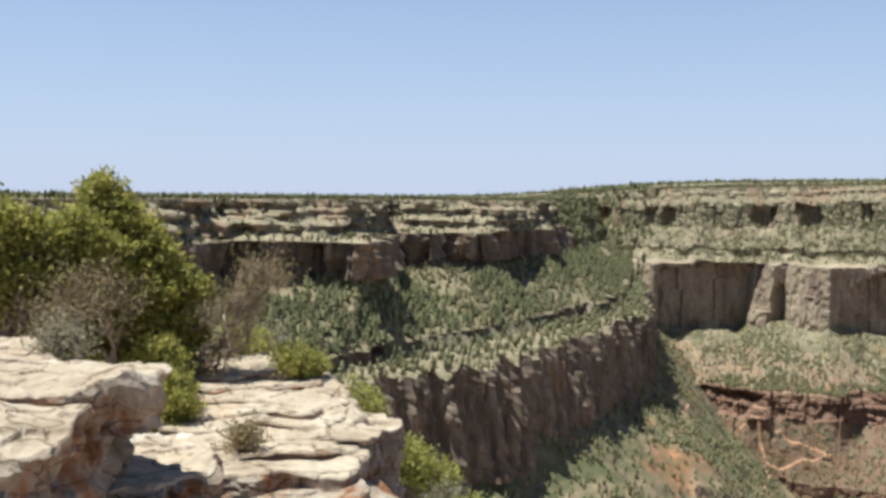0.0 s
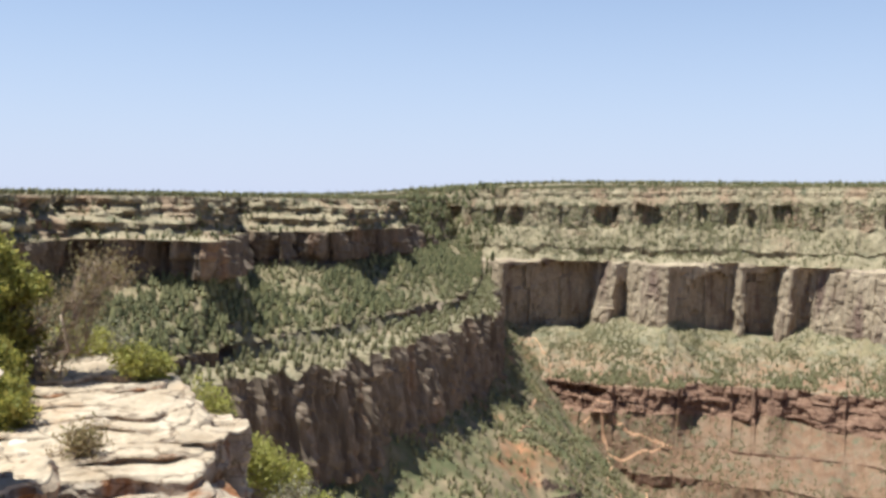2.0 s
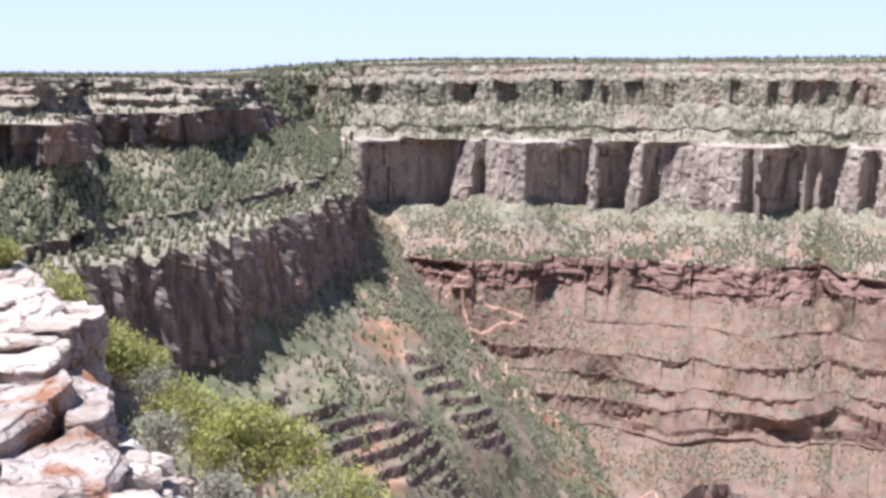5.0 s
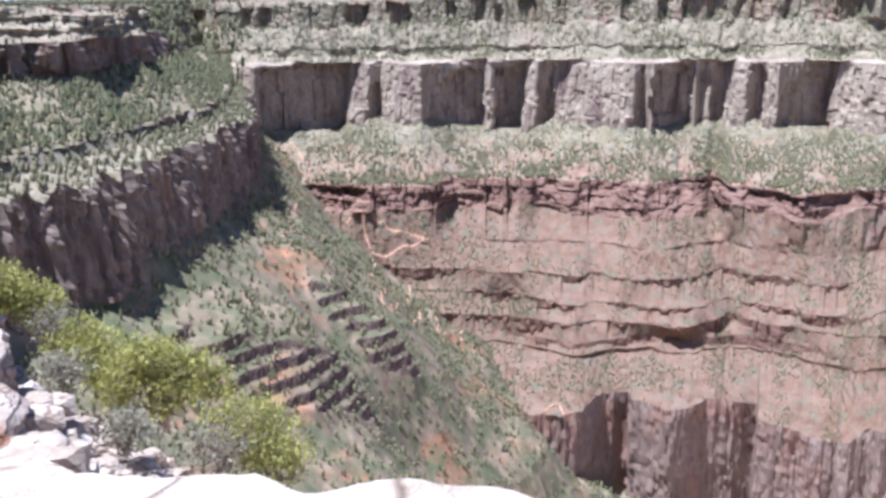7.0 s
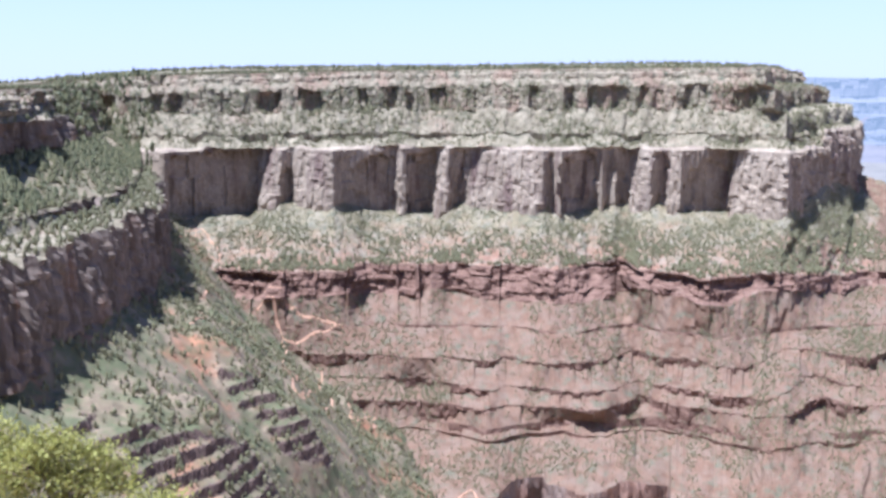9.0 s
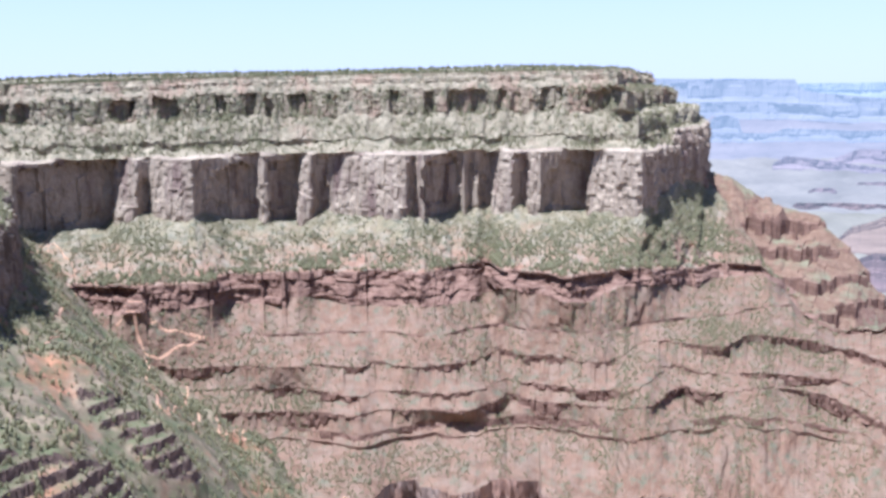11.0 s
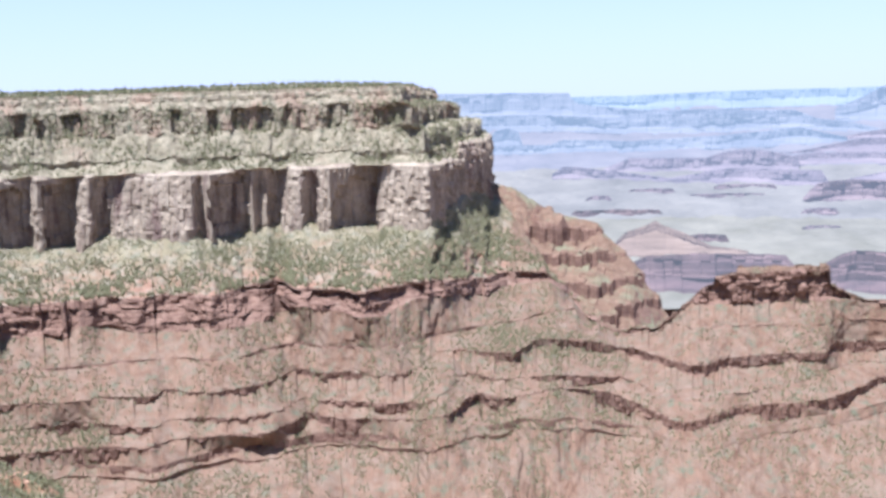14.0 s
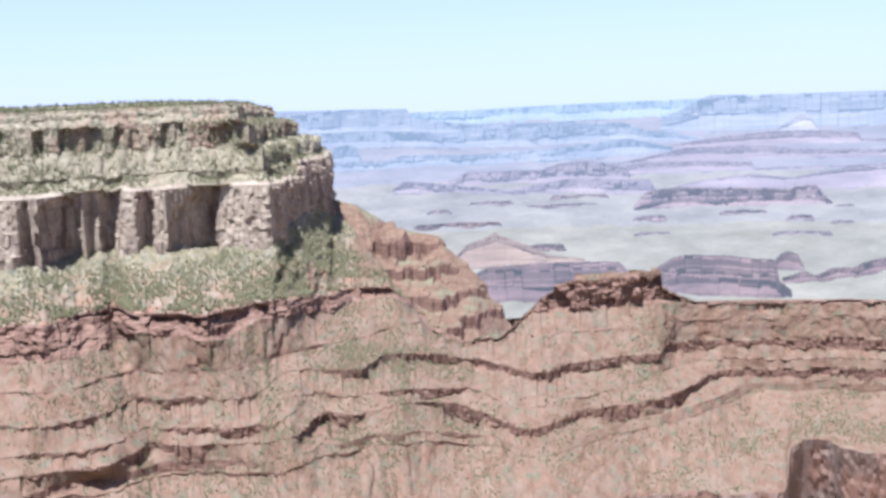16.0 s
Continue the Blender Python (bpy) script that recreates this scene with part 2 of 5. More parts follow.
def link_grid(name, P, material, parent=None, smooth=False, label=""):
    r, c, _ = P.shape
    return link_mesh(name, P.reshape(-1, 3), grid_faces(r, c), material, parent, smooth, label)


def loft(az, layers):
    """Rows of points between layers. A layer: distance and height for each bearing, rows down to the next layer, roughness and column strength there.
    Gives the points and, for each layer, its first row."""
    D, Z, A, C, first = [], [], [], [], []
    for k, (d, z, n, amp, col) in enumerate(layers):
        first.append(len(D))
        d, z = d + 0 * az, z + 0 * az
        if k == len(layers) - 1:
            D.append(d), Z.append(z), A.append(amp + 0 * az), C.append(col + 0 * az)
            break
        d2, z2 = layers[k + 1][0] + 0 * az, layers[k + 1][1] + 0 * az
        for i in range(n):
            f = i / n
            D.append(d + (d2 - d) * f), Z.append(z + (z2 - z) * f), A.append(amp + 0 * az), C.append(col + 0 * az)
    D, Z, A, C = np.array(D), np.array(Z), np.array(A), np.array(C)
    return D, Z, A, C, first


def cells(s, z, w, h, seed):
    """Random steps in blocks of about w by h, each course shifted."""
    row = np.floor(z / h + 0.35 * vnoise(s / (6 * w), z / (8 * h), seed=seed)).astype(np.int64)
    shift = hash01(row, 0 * row, 0 * row + 3, seed)
    col = np.floor(s / w + shift + 0.4 * vnoise(s / (2 * w), z / (3 * h), seed=seed + 1)).astype(np.int64)
    return hash01(col, row, 0 * row, seed + 2) * 2 - 1


def weather(az, D, Z, A, C, seed, extra=0.0, mid=None):
    """Gullies in slopes (A metres deep), columns and blocks in cliffs (C metres), pushed along the slope's own outward direction."""
    az = az + 0 * D
    x, y = polar(az, D)
    line = np.stack([x, y], 2)[len(D) // 2 if mid is None else mid]
    run = np.concatenate([[0], np.cumsum(np.linalg.norm(np.diff(line, axis=0), axis=1))])[None, :] + 0 * D
    tx, ty = np.gradient(x, axis=1), np.gradient(y, axis=1)
    box = np.ones(31) / 31
    for k in range(len(D)):
        tx[k] = np.convolve(np.pad(tx[k], 15, mode="edge"), box, "valid")
        ty[k] = np.convolve(np.pad(ty[k], 15, mode="edge"), box, "valid")
    ln = np.hypot(tx, ty) + 1e-9
    nx, ny = -ty / ln, tx / ln                      # away from the open side
    warp = 0.45 * fbm(run / 80, Z / 45, seed=seed, octaves=3)
    g1 = np.hypot(vnoise(run / 46 + warp, Z / 200, seed=seed + 3), 0.12)
    g2 = np.hypot(vnoise(run / 17 + 2 * warp, Z / 60, seed=seed + 5), 0.12)
    out = A * (0.75 * (0.42 - g1) + 0.35 * (0.4 - g2) + 0.22 * fbm(run / 9, Z / 8, seed=seed + 7, octaves=3))
    out = out + C * (0.55 * cells(run, Z, 27, 90, seed + 11) + 0.4 * cells(run, Z, 11, 40, seed + 13) + 0.3 * cells(run, Z, 15, 55, seed + 15)
                     + 0.14 * cells(run, Z, 6.5, 30, seed + 17) + 0.3 * cells(run, Z, 8, 9, seed + 25) + 0.1 * fbm(run / 5, Z / 5, seed=seed + 19, octaves=2))
    slit = np.clip(0.07 - np.abs(vnoise(run / 13 + 0.3 * warp, Z / 120, seed=seed + 21)), 0, 0.07) / 0.07
    out = out + C * 0.75 * slit + extra
    return np.stack([x + nx * out, y + ny * out, Z + 1.6 + 0.05 * A * fbm(run / 7, Z / 9, seed=seed + 23, octaves=2)], 2)


def thing(name, label, category, kind="", group=""):
    return tagged(new(name), label, category, group, kind)


# ---- growth scattered over slopes ----
ICO = bmesh.new()
bmesh.ops.create_icosphere(ICO, subdivisions=1, radius=1.0)
BALL_V = np.array([v.co[:] for v in ICO.verts])
BALL_F = np.array([[v.index for v in f.verts] for f in ICO.faces])
ICO.free()
_a = np.arange(6) * math.pi / 3
FIR_V = np.array([(0, 0, 1.0)] + [(math.cos(a) * r, math.sin(a) * r, h) for r, h, o in ((0.16, 0.62, 0), (0.13, 0.6, 0.5), (0.27, 0.25, 0), (0.05, 0.08, 0)) for a in _a + o])
FIR_F = [(0, 1 + i, 1 + (i + 1) % 6) for i in range(6)]
for _k in range(3):
    FIR_F += [(1 + 6 * _k + i, 7 + 6 * _k + i, 7 + 6 * _k + (i + 1) % 6) for i in range(6)]
    FIR_F += [(1 + 6 * _k + i, 7 + 6 * _k + (i + 1) % 6, 1 + 6 * _k + (i + 1) % 6) for i in range(6)]
FIR_F = np.array(FIR_F)


def growth(name, spots, sizes, material, label, category, shape="shrub", seed=1):
    """Many far shrubs or trees as one mesh."""
    rng = np.random.default_rng(seed)
    V, F = (BALL_V, BALL_F) if shape == "shrub" else (FIR_V, FIR_F)
    n = len(spots)
    ang = rng.uniform(0, 2 * math.pi, n)
    ca, sa = np.cos(ang)[:, None], np.sin(ang)[:, None]
    jit = rng.uniform(0.62, 1.25, (n, len(V)))
    sx = (sizes * rng.uniform(0.8, 1.25, n))[:, None]
    if shape == "shrub":
        X, Y, Zv = V[:, 0] * jit * sx * 0.34, V[:, 1] * jit * sx * 0.34, (V[:, 2] * jit * 0.7 + 0.5) * sizes[:, None] * rng.uniform(0.8, 1.7, (n, 1))
    else:
        X, Y, Zv = V[:, 0] * jit * sx, V[:, 1] * jit * sx, (V[:, 2] - 0.04) * sizes[:, None] + 0 * jit
    P = np.stack([X * ca - Y * sa + spots[:, :1], X * sa + Y * ca + spots[:, 1:2], Zv + spots[:, 2:3]], 2)
    faces = (F[None] + (np.arange(n) * len(V))[:, None, None]).reshape(-1, 3)
    return tagged(link_mesh(name, P.reshape(-1, 3), faces, material), label, category, kind="stuff")


def spots_on(P, n, seed, weight=None):
    """Random points on a grid of points, weighted by the cells' areas."""
    rng = np.random.default_rng(seed)
    a, b, c = P[:-1, :-1], P[1:, :-1], P[:-1, 1:]
    area = np.linalg.norm(np.cross(b - a, c - a), axis=2)
    if weight is not None:
        area = area * weight[:-1, :-1]
    p = area.ravel() / area.sum()
    k = rng.choice(len(p), n, p=p)
    i, j = np.divmod(k, area.shape[1])
    u, v = rng.uniform(0, 1, (n, 1)), rng.uniform(0, 1, (n, 1))
    return P[i, j] * (1 - u) * (1 - v) + P[i + 1, j] * u * (1 - v) + P[i, j + 1] * (1 - u) * v + P[i + 1, j + 1] * u * v


def patches(P, scale, seed, low=0.0, high=0.4):
    """A weight in patches, 0.05 to 1."""
    n = fbm(P[..., 0] / scale, P[..., 1] / scale, P[..., 2] / scale, seed=seed, octaves=3)
    return 0.05 + 0.95 * np.clip((n - low) / (high - low), 0, 1)


def flatness(P):
    """How level a grid of points lies, 0 to 1."""
    gx, gy = np.gradient(P, axis=0), np.gradient(P, axis=1)
    n = np.cross(gx, gy)
    return np.abs(n[..., 2]) / (np.linalg.norm(n, axis=2) + 1e-9)
# ---- the far canyon wall ----
EDGE = [(6, 2350), (8.5, 2050), (10.3, 1850), (11.55, 1801), (12.3, 1841), (16.4, 1896), (17.65, 1846), (18.25, 1864), (20.5, 1801), (21.1, 1834), (23.9, 1874), (24.3, 1854), (26.05, 1896),
        (26.75, 1859), (27.85, 1879), (32.0, 1789), (32.55, 1811), (32.9, 1796), (34.95, 1859), (35.2, 1846), (35.55, 1860), (35.85, 1849), (36.6, 1874), (37.95, 1829), (38.7, 1849), (39.35, 1821), (42.05, 1889), (42.3, 1864),
        (44.9, 1796), (45.2, 1850), (46.3, 1965), (47.3, 2085), (47.9, 2160), (48.12, 2260), (48.2, 2420), (48.25, 2700)]
_a = np.arange(6, 48.25, 0.01)
_d = np.convolve(np.pad(np.interp(_a, *np.array(EDGE, float).T), 8, mode="edge"), np.ones(17) / 17, "valid")
_s = np.concatenate([[0], np.cumsum(np.hypot(np.diff(_d), np.radians(0.01) * _d[1:]))])
_t = np.arange(0, _s[-1], 1.75)
AZ, LINE = np.interp(_t, _s, _a), np.interp(_t, _s, _d)
SOFT = np.convolve(np.pad(LINE, 100, mode="edge"), np.ones(201) / 201, "valid")
SOFT = SOFT + (LINE - SOFT) * np.clip((AZ - 43) / 1.5, 0, 1)
corner = np.clip((AZ - 42) / 6.1, 0, 1)
wob = fbm(_t / 34, 0 * AZ, seed=41, octaves=3)
bay = fbm(_t / 120, 0 * AZ, seed=42, octaves=2)
rim_z = knots(AZ, [(6, 9), (10, 17), (16, 23), (27, 30), (39, 32), (44, 33), (46.5, 31), (47.3, 30), (47.8, 29), (48.2, 26)])
apron = -212 + knots(AZ, [(6, 0), (11.3, 2), (12.4, -10), (15.8, -13), (16.6, 8), (20, 13), (21.5, 4), (22.5, -8), (25.8, -12), (27.2, 0), (28.2, 9), (32, 10), (33, -4), (33.8, -9), (35.3, 3), (38, 10), (39.6, -3), (41.8, -4), (42.4, 6), (45, 7), (45.5, 13), (46.3, 28), (47.2, 42), (48.2, 34)])
shoulder = np.clip((AZ - 46.5) / 0.2, 0, 1)


def strip(turn, back, z, n, amp, col):
    """A level of the wall: how much earlier it turns the corner, how far it is set back, its height."""
    return AZ - corner * turn, (SOFT if np.mean(back) > 8 else LINE) + back, z + 0 * AZ, n, amp, col


levels = [
    strip(3.0, 420, rim_z - 2, 4, 0, 0),
    strip(3.0, 104, rim_z, 4, 1.5, 3.5),
    strip(2.98, 101, rim_z - 6 + 1.5 * wob, 2, 3, 1),
    strip(2.95, 95, rim_z - 9 + 1.5 * wob, 4, 1.5, 4),
    strip(2.9, 92, rim_z - 18 + 2 * wob, 4, 4, 1),
    strip(2.88, 82, rim_z - 30 + 3 * wob, 20, 2, 4),
    strip(1.75, 72 + 4 * bay, rim_z * 0.3 - 52 + 7 * wob, 16, 9, 0.5),
    strip(0.45, 38 + 4 * bay, -84 + 12 * shoulder + 3 * wob, 5, 2, 4),
    strip(0.4, 39 + 3 * bay, -86 + 11 * shoulder - 10 * (1 - 0.8 * shoulder) * np.clip(0.5 + 1.3 * fbm(_t / 55, 0 * AZ, seed=44, octaves=3), 0, 1.2) + 3 * wob, 6, 8, 0.8),
    strip(0.05, 8.5, -106 + 26 * shoulder + 2.5 * wob, 3, 2, 2.5),
    strip(0.02, 1, -110 + 26 * shoulder + 0.8 * wob, 40, 0.6, 3.6),
    strip(0, -2, apron - 4, 6, 1, 4),
    strip(0, 2, apron - 40, 1, 1, 4)]
WA_, WD, WZ, WA, WC, wf = [], [], [], [], [], []
for k, (la, ld, lz, n, amp, col) in enumerate(levels):
    wf.append(len(WD))
    nxt = levels[min(k + 1, len(levels) - 1)]
    for i in range(n):
        f = i / n
        step_f = f if abs(nxt[0][-1] - la[-1]) < 0.5 else min(max((f - 0.04) / 0.12, 0), 1)     # shoulders at the corner
        WA_.append(la + (nxt[0] - la) * step_f), WD.append(ld + (nxt[1] - ld) * f), WZ.append(lz + (nxt[2] - lz) * f), WA.append(amp), WC.append(col)
WA_, WD, WZ, WA, WC = np.array(WA_), np.array(WD), np.array(WZ), np.array(WA)[:, None], np.array(WC)[:, None] * (1 + 1.6 * np.clip((AZ - 45) / 0.3, 0, 1))[None, :]
cut = np.zeros(WD.shape)


def niches(spec, first, last, z_top, z_foot, round_foot, deep):
    """Overhung alcoves cut into a cliff: from, to, depth, lowering of the top."""
    for n_, (a0, a1, depth, lower) in enumerate(spec):
        mid_a, half = (a0 + a1) / 2, (a1 - a0) / 2
        sway = 0.1 * fbm(WA_ * 1.3, WZ / 26, seed=300 + n_, octaves=3) + 0.14 * cells(WA_ * 32, WZ, 400, 21, 380 + n_)
        across = np.abs(WA_ - mid_a + sway) / half
        top_z = z_top - lower - 5 * np.round(1.5 * fbm(AZ * 1.6, 0 * AZ, seed=320 + n_, octaves=2))[None, :] - 0.12 * abs(z_top - z_foot) * np.clip(across, 0, 1) ** 7
        foot_z = z_foot + round_foot * np.clip(across, 0, 1) ** 2
        hole = np.clip((1 - across) * half / 0.1, 0, 1) * np.clip((top_z - WZ) / 3, 0, 1) * np.clip((WZ - foot_z) / 8, 0, 1)
        hole[:first] = 0
        hole[last:] = 0
        np.maximum(cut, deep * depth * hole * (0.8 + 0.2 * fbm(WA_ * 0.9, WZ / 60, seed=340 + n_, octaves=2) + 0.3 * cells(WA_ * 32, WZ, 17, 70, 360 + n_)), out=cut)


niches([(11.7, 16.35, 22, 3), (17.55, 18.3, 14, 34), (20.95, 21.55, 10, 8), (21.65, 24.1, 24, 10), (24.5, 26.3, 24, 2), (26.9, 27.8, 18, 2), (32.1, 32.6, 12, 6), (32.85, 35.0, 26, 2), (35.3, 36.0, 13, 10),
        (36.15, 36.7, 10, 40), (37.85, 38.7, 16, 6), (39.5, 40.4, 14, 28), (40.3, 42.1, 18, 22), (42.9, 43.6, 8, 10), (43.9, 44.8, 8, 10), (45.6, 46.9, 9, 6)], wf[10], len(WD), -113, -300, 0, 0.75)
niches([(8.0, 9.3, 14, 0), (10.9, 11.6, 12, 0), (11.75, 12.5, 15, 0), (14.4, 14.9, 10, 0), (16.5, 17.8, 22, 0), (18.6, 19.95, 22, 0), (20.4, 20.8, 8, 4), (21.9, 22.5, 17, 0), (23.3, 23.95, 18, 0), (24.45, 24.95, 14, 8), (25.75, 26.85, 24, -6),
        (27.7, 28.5, 7, 4), (31.2, 31.75, 17, 0), (33.05, 33.6, 16, 0), (34.4, 36.6, 17, 0), (36.9, 37.5, 12, 0), (37.8, 38.3, 12, 4), (39.2, 40.45, 20, 0), (41.9, 43.2, 12, 10)], wf[5] + 2, wf[6] + 3, 3, -58, 22, 0.95)
# faces that look to the afternoon sun lean back, the others hang over a little
lean = np.clip(0.5 - 1.6 * np.gradient(LINE) / 1.75, 0, 1)
lean = np.convolve(np.pad(lean, 6, mode="edge"), np.ones(13) / 13, "valid")
drop_ = np.clip((-110 - WZ[wf[10]:]) / 105, 0, 1.3)
cut[wf[10]:] += drop_ * (5 - 20 * lean)[None, :] * (AZ < 45)[None, :]
WALL = weather(WA_, WD, WZ, WA, WC, 3, cut, wf[10])
canyon_wall = thing("canyon_wall", "high layered canyon wall of cream and buff rock", "cliff", "structure")
for part_name, a, b, mat, lab in (("plateau_top", 0, 1, FOREST_SOIL, "wooded plateau top"), ("limestone_cliff", 1, 6, CREAM, "cream limestone cliffs with dark alcoves"),
                                  ("scrub_slope", 6, 9, TAN, "steep tan slope with scrub"), ("cliff_lip", 9, 10, BUFF, "pale broken lip of the cliff"), ("sandstone_cliff", 10, 12, BUFF, "sheer buff sandstone cliff")):
    link_grid(part_name, WALL[wf[a]:wf[b] + 1], mat, canyon_wall, label=lab)

# ---- the red slopes below it, out to the ridge, the butte and the platform ----
BZ = np.arange(9.0, 90.0, 0.07)
CREST = [(9, -6.4), (48.15, -4.75), (48.6, -5.3), (50.4, -7.8), (51.77, -9.7), (53.46, -11.6), (55.0, -12.55), (57.2, -12.4), (58.0, -11.8), (58.7, -11.25), (59.6, -10.3), (60.2, -10.15), (60.35, -9.6), (61.4, -9.45), (61.5, -9.1), (66.1, -8.95), (66.2, -10.0), (67.9, -10.65),
         (77, -10.45), (90, -10.4)]
CREST_D = [(9, 1850), (48.15, 2280), (50.4, 2100), (52, 1960), (54, 1830), (56, 1780), (58.65, 1750), (61.5, 1745), (66.1, 1800), (67.9, 1830), (77, 1870), (90, 1880)]
back = np.interp(BZ, AZ, LINE) + 3
cd = np.where(BZ < 48.15, back, knots(BZ, CREST_D, False))
crag = 0.14 * cells(BZ * 34, 0 * BZ, 13, 10, 48) * np.clip((BZ - 50) / 2, 0, 1) * np.clip((67 - BZ), 0, 1) * 0.7
cz = np.where(BZ < 48.15, np.interp(BZ, AZ, apron), cd * np.tan(np.radians(knots(BZ, CREST, False) + crag)))


def below(d, z, drop, gap):
    """A layer's line, kept under the crest and in front of it."""
    zz = np.minimum(z + 0 * BZ, cz - 0.15 * drop)
    return np.minimum(d, cd - 0.4 * gap), zz


wb = fbm(BZ * 0.45, 0 * BZ, seed=51, octaves=2) + 0.6 * (np.abs(fbm(BZ * 0.22, 0 * BZ, seed=52, octaves=2)) - 0.4)
wb2 = fbm(BZ * 0.6, 0 * BZ + 9, seed=53, octaves=2) + 0.5 * (np.abs(fbm(BZ * 0.3, 0 * BZ + 4, seed=54, octaves=2)) - 0.4)
th = [np.clip(0.72 + 1.1 * fbm(BZ * (0.28 + 0.05 * i), 0 * BZ + i, seed=60 + i, octaves=2) + 0.4 * cells(BZ * 28, 0 * BZ, 26, 10, 160 + i) + 0.25 * cells(BZ * 28, 0 * BZ, 8, 10, 170 + i), 0.08, 1.6) for i in range(6)]
few = np.clip((BZ - 53) / 4, 0, 1)
for i in (1, 3, 4, 5):
    th[i] = th[i] * (1 - 0.97 * few)
for i in (0, 2):
    th[i] = np.maximum(th[i], 0.75 * few)
L_TOP = knots(BZ, [(9, 1720), (14.5, 1684), (17.6, 1640), (20.8, 1640), (22, 1690), (25.8, 1680), (27.1, 1708), (28.9, 1676), (30.5, 1686), (32.7, 1656), (34.8, 1706), (36.4, 1750), (37.5, 1650), (39.3, 1636), (40.9, 1600),
                   (42.8, 1650), (44.1, 1686), (47.5, 1696), (49.1, 1768), (51.6, 1730), (54, 1860), (57, 2000), (90, 2000)])
L_BASE = knots(BZ, [(9, 1760), (14.4, 1722), (16.3, 1670), (20.4, 1686), (23.9, 1692), (24.9, 1652), (25.9, 1735), (27.1, 1712), (28.6, 1674), (30.5, 1640), (34.2, 1624), (36.4, 1716), (37.5, 1760), (38.5, 1700), (39.3, 1708),
                    (41.1, 1648), (41.9, 1642), (42.9, 1730), (44, 1812), (47.5, 1816), (49.1, 1920), (51.6, 1928), (54, 1940), (57, 1900), (59.5, 1730), (66, 1790), (77, 2200), (90, 2300)])
L_S2 = knots(BZ, [(9, 1600), (18.4, 1578), (26.1, 1538), (29, 1526), (30.2, 1550), (32.1, 1508), (34, 1522), (35.5, 1548), (37.4, 1600), (38, 1574), (39.5, 1576), (42.1, 1532), (43.9, 1576), (45.2, 1688), (46.8, 1676), (49.3, 1670), (50.9, 1756),
                  (55, 1728), (57.6, 1628), (59.2, 1588), (60.8, 1638), (63.9, 1684), (65.7, 1712), (67.4, 1832), (68.8, 1928), (72.8, 2042), (77.3, 2076), (90, 2120)])
L_S3A = knots(BZ, [(9, 1590), (21.3, 1550), (25.5, 1536), (26.7, 1514), (29, 1468), (30.6, 1496), (34.7, 1476), (36.5, 1500), (37.9, 1552), (38.3, 1530), (39.5, 1524), (41.3, 1502), (44.2, 1488), (45.5, 1558), (46.4, 1638), (47.1, 1646), (49, 1612), (51, 1624),
                   (55, 1630), (58.5, 1500), (63.9, 1620), (68.8, 1840), (72.8, 1990), (90, 2050)])
L_S3 = knots(BZ, [(9, 1540), (22.2, 1484), (25.1, 1468), (27.1, 1448), (28.7, 1424), (30.3, 1460), (33.4, 1454), (35, 1442), (36.5, 1478), (37.9, 1516), (38.3, 1502), (41.7, 1474), (43.8, 1458), (45.1, 1474), (46.1, 1536), (47.4, 1592), (49, 1570), (53.1, 1606),
                  (54.7, 1592), (56.2, 1544), (58.4, 1458), (60, 1474), (61.6, 1530), (63.8, 1566), (66, 1606), (67.4, 1676), (68.8, 1768), (70.2, 1866), (72.8, 1930), (77.3, 1966), (90, 2000)])
L_S4 = knots(BZ, [(9, 1530), (22.2, 1474), (25.4, 1462), (28, 1424), (29, 1406), (31.6, 1450), (36.6, 1466), (38.4, 1494), (41.7, 1466), (43.8, 1438), (45.7, 1470), (47.3, 1506), (52, 1530), (56.5, 1500), (58.1, 1446), (60.7, 1468), (63.8, 1550), (68.1, 1660), (72.8, 1880), (90, 1960)])
L_RIM = knots(BZ, [(9, 1500), (20, 1390), (28.5, 1335), (29.2, 1340), (30.8, 1425), (32.2, 1442), (32.4, 1410), (34.5, 1380), (36.4, 1425), (38.3, 1434), (39.2, 1444), (39.4, 1388), (41, 1358), (43.7, 1320), (45.6, 1390), (47.5, 1390), (51, 1370), (55, 1370), (58.5, 1315), (62, 1390), (66, 1470), (72.2, 1490), (72.65, 1510), (72.85, 1690), (73.9, 1735), (75.7, 1700), (90, 1680)])
sink = knots(BZ, [(9, 0.97), (28, 0.94), (37, 0.94), (41, 0.97), (43.5, 1), (45.6, 0.95), (48, 0.95), (51, 1), (72.65, 1), (72.85, 0.94), (73.9, 0.92), (90, 0.92)], False)
rise = knots(BZ, [(9, 1), (44, 1), (45.2, 1.02), (47.5, 1.08), (51, 1.1), (54, 1.1), (58, 1), (90, 1)], False)
dip = knots(BZ, [(9, 1), (43.5, 1), (45.2, 0.95), (51.5, 0.95), (56, 1), (90, 1)], False)
L_TOP, L_BASE, L_S2, L_S3A, L_S3, L_S4, L_RIM = L_TOP * rise, L_BASE * rise, L_S2 * dip, L_S3A * dip, L_S3 * dip, L_S4 * dip, L_RIM * sink
gap_ = np.clip(np.exp(-((BZ - 26.0) / 0.28) ** 2) + np.exp(-((BZ - 37.6) / 0.25) ** 2) + np.exp(-((BZ - 43.6) / 0.3) ** 2), 0, 1)
tower = 5 * fbm(BZ * 1.1, 0 * BZ, seed=67, octaves=2) + 9 * cells(BZ * 30, 0 * BZ, 26, 10, 68)
high = 2 * fbm(BZ * 0.7, 0 * BZ, seed=69, octaves=3)
base_line = L_BASE.copy()
L_TOP = L_TOP + tower * (1 - gap_)
seen_base = L_BASE + tower * (1 - gap_)
